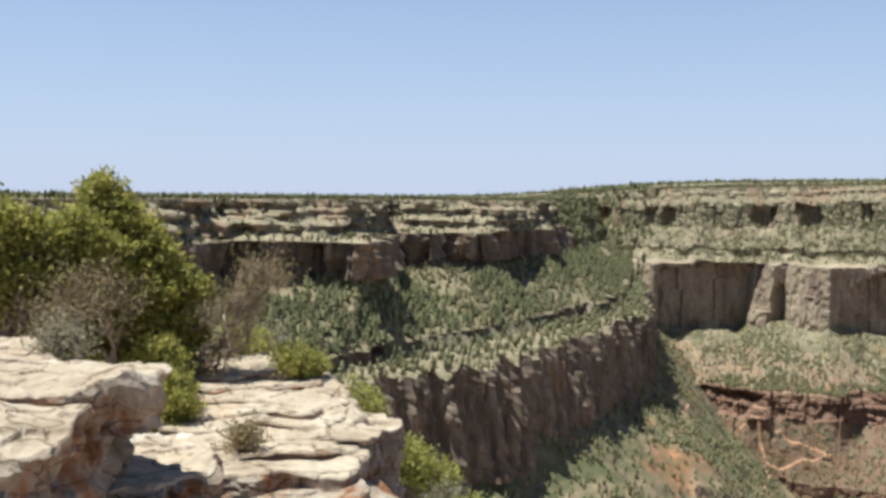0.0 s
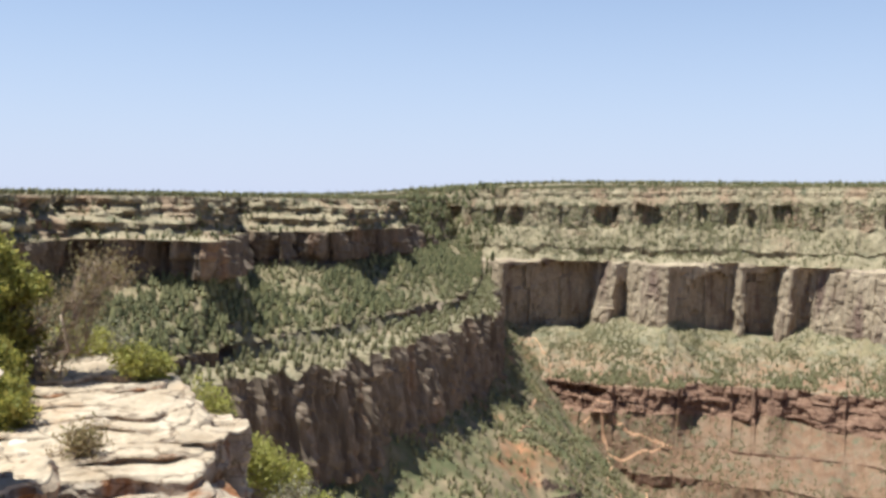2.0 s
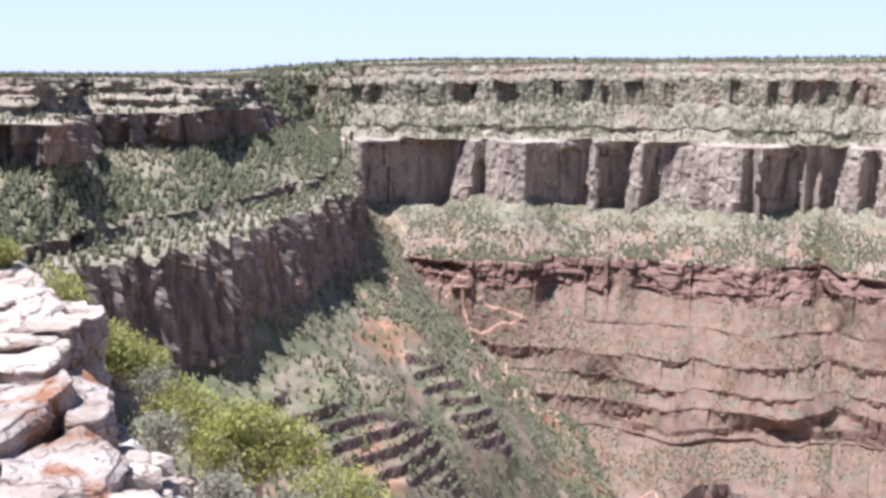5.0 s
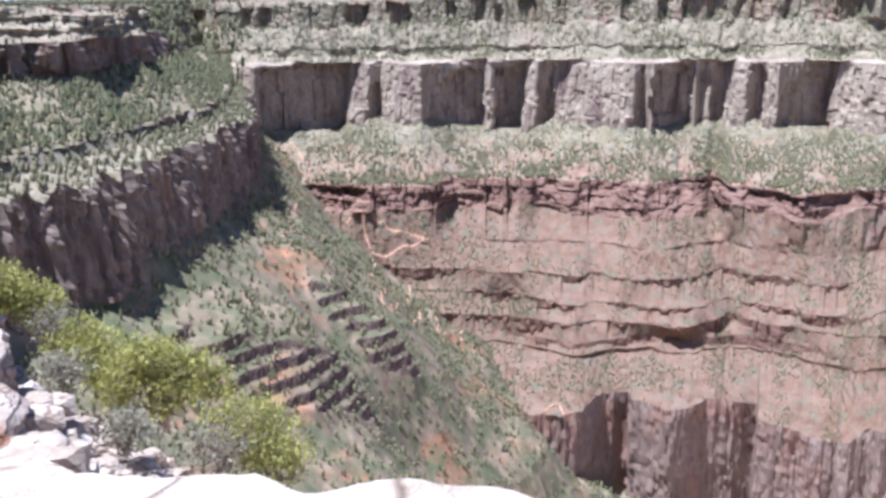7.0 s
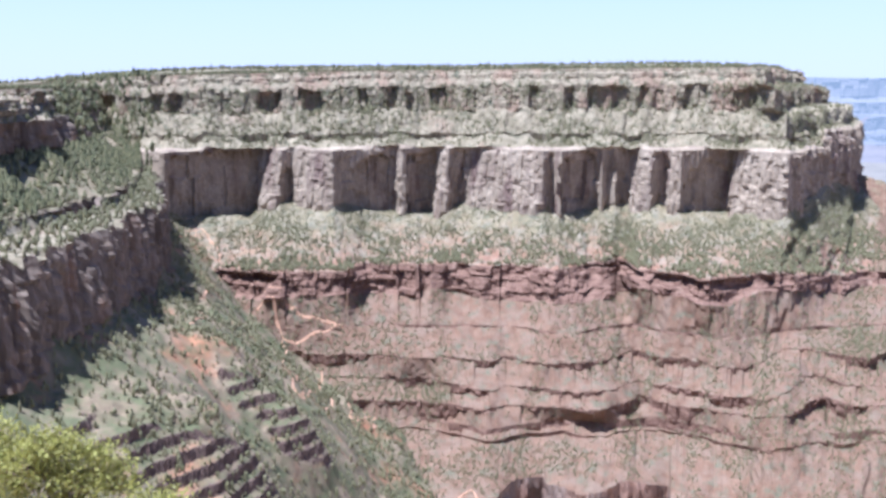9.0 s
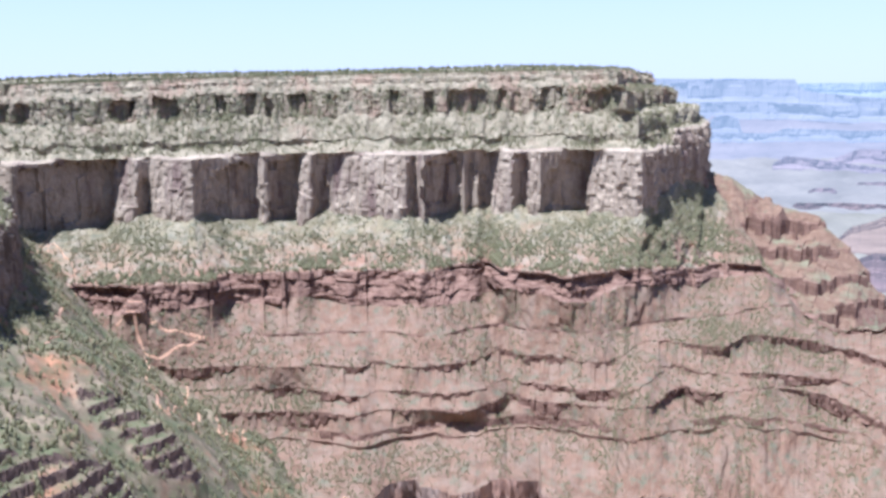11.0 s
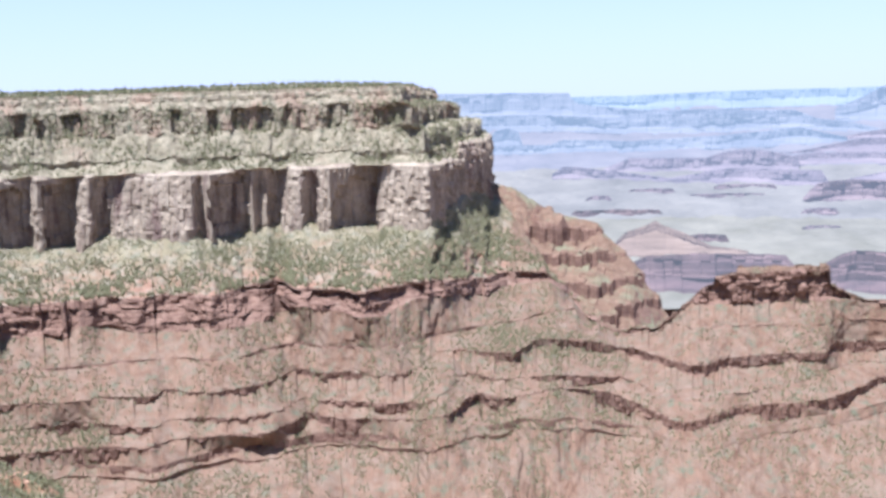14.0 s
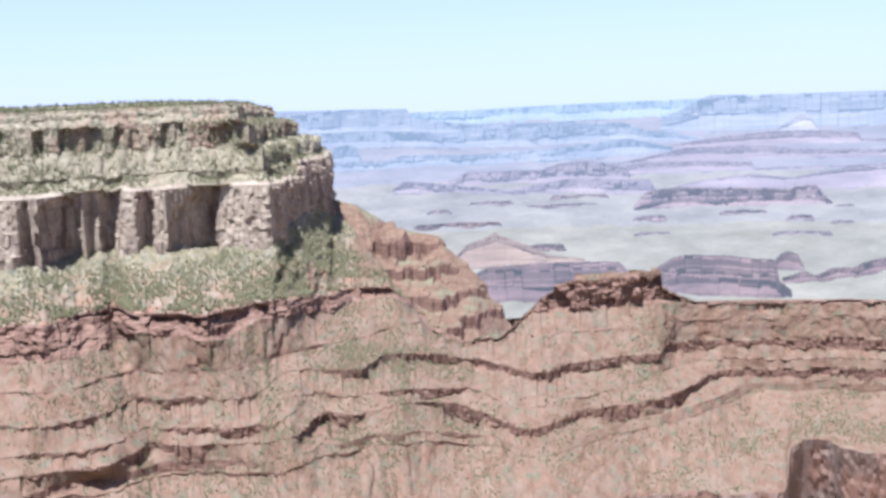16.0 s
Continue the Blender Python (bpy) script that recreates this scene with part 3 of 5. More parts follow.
L_BASE = np.minimum(seen_base, L_TOP - 24)
foot_z = -340 * rise * L_BASE / seen_base        # the band thins out where its foot lies higher
base_line = np.minimum(base_line, np.convolve(np.pad(L_BASE, 30, mode="edge"), np.ones(61) / 61, "valid") - 3)
mid_line = base_line * 0.55 + L_S2 * 0.45
lay = [(cd + 330, cz - 260, 4, 0, 0), (cd + 60, cz - 14, 3, 2, 1), (cd + 4, cz, 40, 14 - 11 * np.clip(BZ - 49.5, 0, 1), 3.5 * np.clip(BZ - 49.5, 0, 1))]
cap = np.minimum(-302 * rise + high, foot_z * 0.35 - 289 * rise * 0.65)
lev = [below(L_TOP + 4 * wb, -289 * rise + high, 1.0, 4), below(L_TOP + 4 * wb - 5, cap, 10, 8), below(L_TOP + 4 * wb - 10, cap - 3, 14, 14), below(L_BASE + 4 * wb, foot_z + high, 34, 20),
       below(mid_line + 6 * wb, -372 + 2 * wb, 46, 40), below(mid_line + 6 * wb - 0.8, -372 - 3 * th[5], 49, 40),
       below(L_S2 + 4 * wb2, -408 * dip + wb, 58, 62), below(L_S2 + 4 * wb2 + 0.5, -408 * dip - 12 * th[0] + wb, 66, 62),
       below(L_S3A + 4 * wb2, -439 * dip + wb, 82, 92), below(L_S3A + 4 * wb2 + 0.5, -439 * dip - 11 * th[1] + wb, 90, 92),
       below(L_S3 + 4 * wb2, -455 * dip + wb, 98, 105), below(L_S3 + 4 * wb2, -455 * dip - 17 * th[2] + wb, 110, 105),
       below(L_S4 + 3 * wb2, -478 * dip + wb2, 116, 120), below(L_S4 + 3 * wb2 - 1.5, -478 * dip - 9 * th[3] + wb2, 120, 122),
       below(L_S4 + 4 * wb2 - 14, -490 * dip + 2 * wb2, 126, 130), below(L_S4 + 4 * wb2 - 13, -490 * dip - 4 * th[4] + 2 * wb2, 130, 131),
       below(L_RIM + 5 * wb2, -556 * sink + 2 * wb2, 170, 210), below(L_RIM + 5 * wb2 - 12 + 45 * np.clip((BZ - 72.8) / 0.4, 0, 1), -700, 300, 222), below(L_RIM - 300, -860, 420, 500)]
shape = [(6, 1, 2), (2, 2, 1), (20, 1, 3), (9, 7, 0), (2, 1, 1.5), (10, 7, 0), (5, 1, 4.5), (9, 6, 0), (5, 1, 4.5), (5, 3, 0), (6, 1, 5), (5, 3, 0), (3, 1, 2), (4, 3, 0), (3, 1, 1.5), (20, 7, 0),
         (24, 2, 4.5), (4, 3, 0), (1, 3, 0)]
for i, ((d, z), (n, amp, col)) in enumerate(zip(lev, shape)):
    own = fbm(BZ * 0.9, 0 * BZ + 7 * (i // 2 if i > 3 else i), seed=600 + (i // 2 if i > 3 else i), octaves=3)
    if n == 20:
        amp, col = amp + 5 * gap_, col * (1 - 0.9 * gap_)
    lay.append((d + 3 * own, z + 1.0 * own, n, amp, col))
BD, BZZ, BA, BC, bf = loft(BZ, lay)
# broken steps on the ridge's flank
flank = BZZ[bf[2] + 2:bf[3] - 1]
fph = (flank + 4 * fbm(BZ[None, :] * 1.5, flank / 40, seed=63, octaves=3)) / 15
ffr = fph - np.floor(fph)
fk = np.clip((BZ - 50) / 2, 0, 0.92)[None, :] * np.clip(0.6 + fbm(BZ[None, :] * 0.9, flank / 30, seed=64, octaves=2), 0, 1)
BZZ[bf[2] + 2:bf[3] - 1] = flank * (1 - fk) + fk * (np.floor(fph) + np.clip((ffr - 0.6) / 0.25, 0, 1)) * 15
beds = np.zeros(BD.shape)
zone = slice(bf[3], bf[6] + 1)
rel = BZZ[zone] - high[None, :]
along = BZ[None, :] * 29 + 0 * rel
beds[zone] = (1 - gap_)[None, :] * (5.0 * cells(along, rel, 37, 12.5, 72) + 3.6 * cells(along, rel, 14, 12.5, 73) + 1.8 * cells(along, rel, 6, 6, 75)
                                  + 14 * (np.abs(vnoise(along / 150, rel / 110, seed=74)) < 0.12))
side_k = np.clip((BZ - 50) / 1.5, 0, 1)[None, :] * np.clip(59 - BZ, 0, 1)[None, :]
flank_z = BZZ[bf[2] + 2:bf[3]]
beds[bf[2] + 2:bf[3]] += side_k * (6 * cells(BZ[None, :] * 38 + 0 * flank_z, flank_z, 40, 16, 76) + 5 * cells(BZ[None, :] * 38 + 0 * flank_z, flank_z, 15, 16, 77))
n_band = bf[6] - bf[3]
beds[zone] -= (1 - gap_)[None, :] * (5 * (1 - np.arange(n_band + 1) / n_band))[:, None]      # upper beds stand out, the foot runs into the slope
beds[bf[3]:bf[3] + 2] = np.minimum(beds[bf[3]:bf[3] + 2], 0)
beds[bf[6] - 3:bf[6] + 1] *= np.linspace(0.75, 0, 4)[:, None]
LOWER = weather(BZ[None, :], BD, BZZ, BA, BC, 11, beds, bf[8])
red_slopes = thing("red_slopes", "stepped red sandstone slopes with dark ledges and scrub", "canyon slope", "structure")
split = np.searchsorted(BZ, 49.2)
band = [("ridge_back", 0, 2, HERMIT, "", 0, len(BZ)), ("shale_slope", 2, 3, HERMIT, "scrubby rust-coloured shale slope", 0, split + 1), ("ridge_flank", 2, 3, SUPAI_RIDGE, "rusty ridge flank with dark broken crags", split, len(BZ)),
        ("red_cliff", 3, 6, SUPAI_CLIFF, "dark red broken cliff band", 0, len(BZ))]
for i in range(6, 19):
    band.append(("red_slope", i, i + 1, SUPAI_SLOPE, "pale red soil slope", 0, len(BZ)) if i % 2 == 0 else ("ledge", i, i + 1, SUPAI_CLIFF, "thin dark red ledge", 0, len(BZ)))
band += [("gorge_cliff", 19, 20, REDWALL, "dark gorge cliff", 0, len(BZ)), ("gorge_floor", 20, 21, SUPAI_SLOPE, "", 0, len(BZ))]
for part_name, a, b, mat, lab, c0, c1_ in band:
    link_grid(part_name, LOWER[bf[a]:bf[b] + 1, c0:c1_], mat, red_slopes, label=lab)

# the rusty ridge that runs out behind the saddle: a crest line, and a stepped flank with dark crags
RIDGE = [(47.6, -4.2), (48.3, -4.5), (49.6, -4.85), (51.3, -5.95), (52.4, -6.4), (54.0, -6.85), (55.0, -7.9), (56.0, -8.8), (57.1, -10.5), (58.0, -11.7), (59.4, -13.2)]
ra, rd = np.meshgrid(np.arange(47.6, 59.4, 0.03), np.arange(1900, 2480, 3.0))
rx_, ry_ = polar(ra, rd)
axis = knots(ra, [(47.6, 2300), (51, 2290), (54, 2240), (57, 2170), (59.4, 2120)], False)
crest_r = axis * np.tan(np.radians(np.interp(ra, *np.array(RIDGE).T)))
fall = np.where(rd < axis, 0.52 * (axis - rd) + 4 * np.abs(fbm(ra * 1.6, rd / 130, seed=141, octaves=3)) * np.clip((axis - rd) / 40, 0, 1), 0.9 * (rd - axis))
rz = crest_r - fall + 4 * fbm(rx_ / 22, ry_ / 22, seed=142, octaves=3)
knob = np.clip(1.25 - np.hypot((ra - 51.45) / 0.8, (rd - 2215) / 34) + 0.25 * fbm(rx_ / 18, ry_ / 18, seed=146, octaves=2), 0, 1)
rz = rz + 26 * np.clip(knob / 0.3, 0, 1)
tread = rz + 7 * fbm(rx_ / 60, ry_ / 60, seed=143, octaves=3) + 5 * cells(rx_ + 0.5 * ry_, ry_ - 0.5 * rx_, 20, 17, 144)
shelf = np.interp(tread, [-480, -418, -415.5, -373, -370.5, -328, -325.5, -283, -280.5, -240, -200], [-480, -434, -408, -389, -363, -344, -318, -299, -272, -240, -200])
rk = np.clip(0.75 + 0.9 * fbm(rx_ / 90, ry_ / 90, seed=145, octaves=2), 0.0, 1) * np.clip((ra - 49.5) / 1.2, 0, 1)
rz = rz + rk * (shelf - tread)
SPUR = np.stack([rx_, ry_, rz + 1.6], 2)
rust_ridge = thing("rust_ridge", "rusty ridge with dark broken crags running out from the wall", "ridge", "structure")
crag_face = (flatness(SPUR) < 0.62)[:-1, :-1].ravel()
ridge_faces = grid_faces(*SPUR.shape[:2])
link_mesh("slope", SPUR.reshape(-1, 3), ridge_faces[~crag_face], SUPAI_RIDGE, rust_ridge)
link_mesh("crag", SPUR.reshape(-1, 3), ridge_faces[crag_face], SUPAI_CLIFF, rust_ridge, False, "dark red broken crags")

# ---- the near wall, across the side canyon ----
S = np.linspace(0, 1, 760)


def plan_line(pts, z):
    """A line in plan through (bearing, distance) points, run through by arc length."""
    p = np.array([polar(a, d) for a, d in pts])
    u = np.concatenate([[0], np.cumsum(np.linalg.norm(np.diff(p, axis=0), axis=1))])
    u /= u[-1]
    return np.stack([knots(S, np.stack([u, p[:, 0]], 1)), knots(S, np.stack([u, p[:, 1]], 1)), z + 0 * S], 1)


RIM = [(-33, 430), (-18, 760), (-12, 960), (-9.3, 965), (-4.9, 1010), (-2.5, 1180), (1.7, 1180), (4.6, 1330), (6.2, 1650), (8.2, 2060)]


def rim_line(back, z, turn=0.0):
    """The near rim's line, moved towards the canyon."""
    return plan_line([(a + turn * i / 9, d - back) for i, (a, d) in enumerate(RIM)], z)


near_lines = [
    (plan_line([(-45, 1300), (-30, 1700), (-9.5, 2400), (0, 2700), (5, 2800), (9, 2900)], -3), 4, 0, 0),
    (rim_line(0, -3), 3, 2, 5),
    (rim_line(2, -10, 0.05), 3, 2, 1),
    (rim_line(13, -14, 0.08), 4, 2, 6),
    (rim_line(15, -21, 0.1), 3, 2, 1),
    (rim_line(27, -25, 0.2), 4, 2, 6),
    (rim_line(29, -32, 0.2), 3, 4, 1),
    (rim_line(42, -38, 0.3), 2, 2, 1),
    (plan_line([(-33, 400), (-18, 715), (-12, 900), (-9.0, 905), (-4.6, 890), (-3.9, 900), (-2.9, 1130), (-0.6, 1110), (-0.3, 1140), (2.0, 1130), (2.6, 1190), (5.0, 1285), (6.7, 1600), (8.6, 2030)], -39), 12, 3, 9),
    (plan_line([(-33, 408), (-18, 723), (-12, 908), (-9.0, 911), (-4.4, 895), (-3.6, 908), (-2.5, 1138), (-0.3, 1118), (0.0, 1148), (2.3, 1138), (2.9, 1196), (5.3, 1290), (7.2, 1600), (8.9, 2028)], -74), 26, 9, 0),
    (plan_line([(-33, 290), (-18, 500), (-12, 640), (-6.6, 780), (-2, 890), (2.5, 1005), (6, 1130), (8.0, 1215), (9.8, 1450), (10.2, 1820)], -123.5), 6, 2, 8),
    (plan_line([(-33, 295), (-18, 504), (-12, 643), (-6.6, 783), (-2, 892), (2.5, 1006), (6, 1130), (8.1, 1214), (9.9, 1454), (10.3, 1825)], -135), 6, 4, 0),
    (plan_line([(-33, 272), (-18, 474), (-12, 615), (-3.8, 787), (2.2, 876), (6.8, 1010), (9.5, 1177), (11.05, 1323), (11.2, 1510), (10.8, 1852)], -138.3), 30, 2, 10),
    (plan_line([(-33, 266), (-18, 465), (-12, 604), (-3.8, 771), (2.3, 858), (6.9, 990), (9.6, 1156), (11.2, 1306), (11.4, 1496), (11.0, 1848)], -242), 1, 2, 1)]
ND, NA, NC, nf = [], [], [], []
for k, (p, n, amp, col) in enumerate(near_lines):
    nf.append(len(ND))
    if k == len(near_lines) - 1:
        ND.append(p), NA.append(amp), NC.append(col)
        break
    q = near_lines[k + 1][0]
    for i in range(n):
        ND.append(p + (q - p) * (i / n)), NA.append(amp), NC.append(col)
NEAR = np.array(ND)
own_push = np.zeros(NEAR.shape[:2])
for k in range(1, 11):
    w_ = 8 * fbm(S * 26, 0 * S + k, seed=800 + k // 2, octaves=4) * (1.0 if k < 10 else 0.5)
    hi = nf[k + 1] if k + 1 < len(nf) else len(NEAR)
    own_push[nf[k]:hi] += w_
for _ in range(3):
    own_push[1:-1] = 0.25 * own_push[:-2] + 0.5 * own_push[1:-1] + 0.25 * own_push[2:]
NA, NC = np.array(NA)[:, None], np.array(NC)[:, None]
tang = np.gradient(NEAR, axis=1)
outw = np.stack([tang[..., 1], -tang[..., 0]], 2)
outw /= np.linalg.norm(outw, axis=2, keepdims=True) + 1e-9
run = np.cumsum(np.linalg.norm(tang[..., :2], axis=2), axis=1)
run = np.broadcast_to(run[nf[11]][None, :], NEAR.shape[:2])
zz = NEAR[..., 2]
g = (np.abs(fbm(run / 60, zz / 200, seed=71, octaves=3)) - 0.4) * -1.2
c1 = np.abs(fbm(run / 18, zz / 160, seed=73, octaves=3)) - 0.4
st = np.round(fbm(run / 26, zz / 70, seed=75, octaves=2) * 2.2) / 2.2
bl = fbm(run / 7, zz / 6, seed=77, octaves=3)
push = NA * g * 0.6 - NC * c1 * 1.2 - NC * st * 0.6 + (0.16 * NA + 0.2 * NC) * bl
slit = np.clip(0.1 - np.abs(vnoise(run / 9, zz / 240, seed=79)), 0, 0.1) / 0.1
tier = (np.arange(len(NEAR)) < nf[8])[:, None] * 1.0
push = push + tier * (5 * cells(run, zz, 24, 9, 94) + 3 * cells(run, zz, 9, 9, 95))
face_ = ((np.arange(len(NEAR)) >= nf[8]) & (np.arange(len(NEAR)) < nf[9]))[:, None] * 1.0
push = push + face_ * (8 * cells(run, zz, 34, 200, 96) + 4 * cells(run, zz, 12, 30, 97))
push = push - np.where(NC > 7, 5 * slit, 0) + own_push + NC * 0.35 * cells(run, zz, 14, 110, 91) + NC * 0.4 * cells(run, zz, 7, 80, 92) + NC * 0.15 * cells(run, zz, 8, 9, 93)
NEAR[..., :2] += outw * push[..., None]
thin = np.clip(0.7 + 2.6 * fbm(run[0] / 90, 0 * run[0], seed=83, octaves=3), 0.05, 1.5)
NEAR[nf[10] + 1:nf[11] + 1, :, 2] = NEAR[nf[10], :, 2][None, :] - thin[None, :] * (NEAR[nf[10], :, 2][None, :] - NEAR[nf[10] + 1:nf[11] + 1, :, 2])
edge_rows = np.zeros(len(NEAR))
edge_rows[nf[12]:nf[12] + 10] = np.linspace(1, 0, 10)
edge_rows[nf[12] - 4:nf[12]] = np.linspace(0.2, 0.8, 4)
NEAR[..., 2] -= edge_rows[:, None] * 9 * np.abs(fbm(run / 16, 0 * run, seed=80, octaves=3))
NEAR[..., 2] += 1.6 + 0.06 * NA * bl
near_wall = thing("near_wall", "shaded nearer canyon wall below a wooded bench", "cliff", "structure")
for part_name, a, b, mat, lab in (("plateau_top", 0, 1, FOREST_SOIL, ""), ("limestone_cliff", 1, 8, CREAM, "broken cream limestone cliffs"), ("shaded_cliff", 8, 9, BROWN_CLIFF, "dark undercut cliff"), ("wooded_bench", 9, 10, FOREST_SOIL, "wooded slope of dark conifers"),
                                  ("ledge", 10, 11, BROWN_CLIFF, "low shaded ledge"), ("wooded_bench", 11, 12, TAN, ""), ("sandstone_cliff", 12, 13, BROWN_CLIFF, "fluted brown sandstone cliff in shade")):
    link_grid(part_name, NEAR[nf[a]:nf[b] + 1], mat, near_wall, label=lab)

# ---- the valley between them ----
HOLD = np.array([(-3.8, 765, -240), (1.9, 850, -238), (5.8, 930, -237), (9.3, 1110, -237), (11.6, 1320, -238), (11.9, 1500, -236), (11.6, 1800, -215),
                 (12.6, 1650, -264), (14.3, 1590, -308), (15.6, 1540, -352), (17.6, 1500, -396), (20.6, 1450, -436), (23.6, 1405, -474), (28, 1340, -562), (33, 1300, -600),
                 (9.2, 860, -311), (14, 985, -322), (16.4, 925, -372), (16.6, 1125, -338), (18.9, 1075, -369), (13, 1190, -270), (19.8, 1010, -468), (12, 770, -358),
                 (5, 690, -304), (25, 1110, -526), (0, 600, -305), (-6, 640, -274), (30, 1080, -600)], float)
hx, hy = polar(HOLD[:, 0], HOLD[:, 1])


def thin_plate(x, y):
    """A smooth landform through the held heights."""
    def u(r2):
        return np.where(r2 > 0, r2 * np.log(r2 + 1e-12), 0)
    n = len(hx)
    sx, sy = hx / 500, hy / 500
    K = u((sx[:, None] - sx) ** 2 + (sy[:, None] - sy) ** 2) + np.eye(n) * 0.002
    Q = np.stack([np.ones(n), sx, sy], 1)
    A = np.block([[K, Q], [Q.T, np.zeros((3, 3))]])
    w = np.linalg.solve(A, np.concatenate([HOLD[:, 2], np.zeros(3)]))
    X, Y = x.ravel() / 500, y.ravel() / 500
    out = w[n] + w[n + 1] * X + w[n + 2] * Y
    for i in range(n):
        out = out + w[i] * u((X - sx[i]) ** 2 + (Y - sy[i]) ** 2)
    return out.reshape(x.shape)


va, vd = np.meshgrid(np.arange(-4, 34, 0.1), np.arange(560, 1850, 2.4))
vx, vy = polar(va, vd)
vz = thin_plate(vx, vy) + 9 * fbm(vx / 90, vy / 90, seed=81, octaves=4) + np.clip((va - 11) / 4, 0, 1) * (5 * fbm(vx / 42, vy / 42, seed=88, octaves=3) + 8 * fbm(vx / 130, vy / 130, seed=90, octaves=2)) + 0.8 * fbm(vx / 9, vy / 9, seed=82, octaves=2)
def spur(a0, d0, a1, d1, w):
    """A rib between two places, 1 on its crest."""
    x0, y0 = polar(a0, d0)
    x1, y1 = polar(a1, d1)
    ux, uy = x1 - x0, y1 - y0
    t_ = np.clip(((vx - x0) * ux + (vy - y0) * uy) / (ux * ux + uy * uy), 0, 1)
    gap_ = np.hypot(vx - x0 - t_ * ux, vy - y0 - t_ * uy) + 9 * fbm(vx / 30, vy / 30, seed=87, octaves=3)
    return np.clip(1.25 - gap_ / w, 0, 1)


ribs = [(spur(8.5, 862, 14.6, 945, 44), 24), (spur(14.6, 1130, 17.6, 1085, 42), 24), (spur(13.4, 1290, 15.6, 1275, 22), 12)]
for shape_, lift in ribs:
    vz = vz + lift * shape_
ph = (vz + 4 * fbm(vx / 70, vy / 70, seed=84, octaves=3) + 0.8 * cells(vx + 0.4 * vy, vy - 0.4 * vx, 9, 9, 89)) / 14.0
fr = ph - np.floor(ph)
stair = (np.floor(ph) + 0.3 * np.clip(fr / 0.7, 0, 1) + 0.7 * np.clip((fr - 0.72) / 0.12, 0, 1)) * 14.0
mask = np.clip(sum(np.clip((shape_ - 0.12) / 0.15, 0, 1) for shape_, lift in ribs), 0, 1)
slant = np.degrees(np.arctan2(vz, vd)) + 0.25 * (va - 14)
mask = mask * np.where(vd < 1010, np.clip((-18.6 - slant) / 0.3, 0, 1) * np.clip((slant + 22.3) / 0.4, 0, 1), np.clip((-15.0 - slant) / 0.3, 0, 1) * np.clip((slant + 19.2) / 0.4, 0, 1))
mask = mask * np.clip((fbm(vx / 60, vy / 60, seed=86, octaves=2) + 0.9) / 0.3, 0, 1)
vz = vz * (1 - 0.95 * mask) + stair * 0.95 * mask
vz = np.minimum(vz, -205 - 0.0 * vz)
vz = np.where(vz < -545, -545 + (vz + 545) * 2.2, vz)
VAL = np.stack([vx, vy, vz + 1.6], 2)
steep = flatness(VAL) < 0.66
steep = steep[:-1, :-1] & (mask[:-1, :-1] > 0.3)
faces = grid_faces(*VAL.shape[:2])
valley = thing("valley", "green and rust valley slope with dark stepped outcrops", "valley", "structure")
link_mesh("slope", VAL.reshape(-1, 3), faces[~steep.ravel()], VALLEY, valley)
link_mesh("outcrop", VAL.reshape(-1, 3), faces[steep.ravel()], OUTCROP, valley, False, "dark stepped rock outcrop")

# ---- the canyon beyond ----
def distance(name, tones, haze_glow, strength, scale=0.012, flat_=6):
    """Far rock that glows itself: the haze before it is painted into its emission."""
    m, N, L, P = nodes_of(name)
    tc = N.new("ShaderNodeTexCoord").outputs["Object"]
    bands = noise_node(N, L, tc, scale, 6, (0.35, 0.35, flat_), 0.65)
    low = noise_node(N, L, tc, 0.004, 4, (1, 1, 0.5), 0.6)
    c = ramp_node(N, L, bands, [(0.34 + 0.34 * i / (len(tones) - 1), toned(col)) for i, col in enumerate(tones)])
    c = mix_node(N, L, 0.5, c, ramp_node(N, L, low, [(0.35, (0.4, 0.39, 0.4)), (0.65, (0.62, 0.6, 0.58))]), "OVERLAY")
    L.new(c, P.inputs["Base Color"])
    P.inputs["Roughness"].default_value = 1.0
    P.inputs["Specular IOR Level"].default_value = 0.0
    P.inputs["Emission Color"].default_value = (*haze_glow, 1)
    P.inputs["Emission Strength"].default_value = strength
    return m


# plain in three tones, each with more haze glow than the nearer one
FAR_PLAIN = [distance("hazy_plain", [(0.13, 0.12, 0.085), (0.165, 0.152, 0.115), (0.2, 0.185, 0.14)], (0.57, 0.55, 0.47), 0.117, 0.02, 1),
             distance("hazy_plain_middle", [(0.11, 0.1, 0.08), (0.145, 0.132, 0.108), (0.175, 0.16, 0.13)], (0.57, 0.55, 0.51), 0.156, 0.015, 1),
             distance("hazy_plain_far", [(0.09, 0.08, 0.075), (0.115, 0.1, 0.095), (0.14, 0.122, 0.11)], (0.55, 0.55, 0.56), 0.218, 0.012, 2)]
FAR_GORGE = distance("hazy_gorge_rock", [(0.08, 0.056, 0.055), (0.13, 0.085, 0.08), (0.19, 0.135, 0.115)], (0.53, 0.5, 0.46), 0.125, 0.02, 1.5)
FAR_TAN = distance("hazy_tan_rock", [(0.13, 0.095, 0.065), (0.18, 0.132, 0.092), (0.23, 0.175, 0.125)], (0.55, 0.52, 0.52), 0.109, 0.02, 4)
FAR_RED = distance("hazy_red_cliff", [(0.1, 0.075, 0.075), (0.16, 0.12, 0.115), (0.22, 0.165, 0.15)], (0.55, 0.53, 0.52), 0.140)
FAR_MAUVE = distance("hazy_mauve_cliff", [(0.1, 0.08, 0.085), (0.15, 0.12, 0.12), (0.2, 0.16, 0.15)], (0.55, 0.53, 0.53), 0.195)
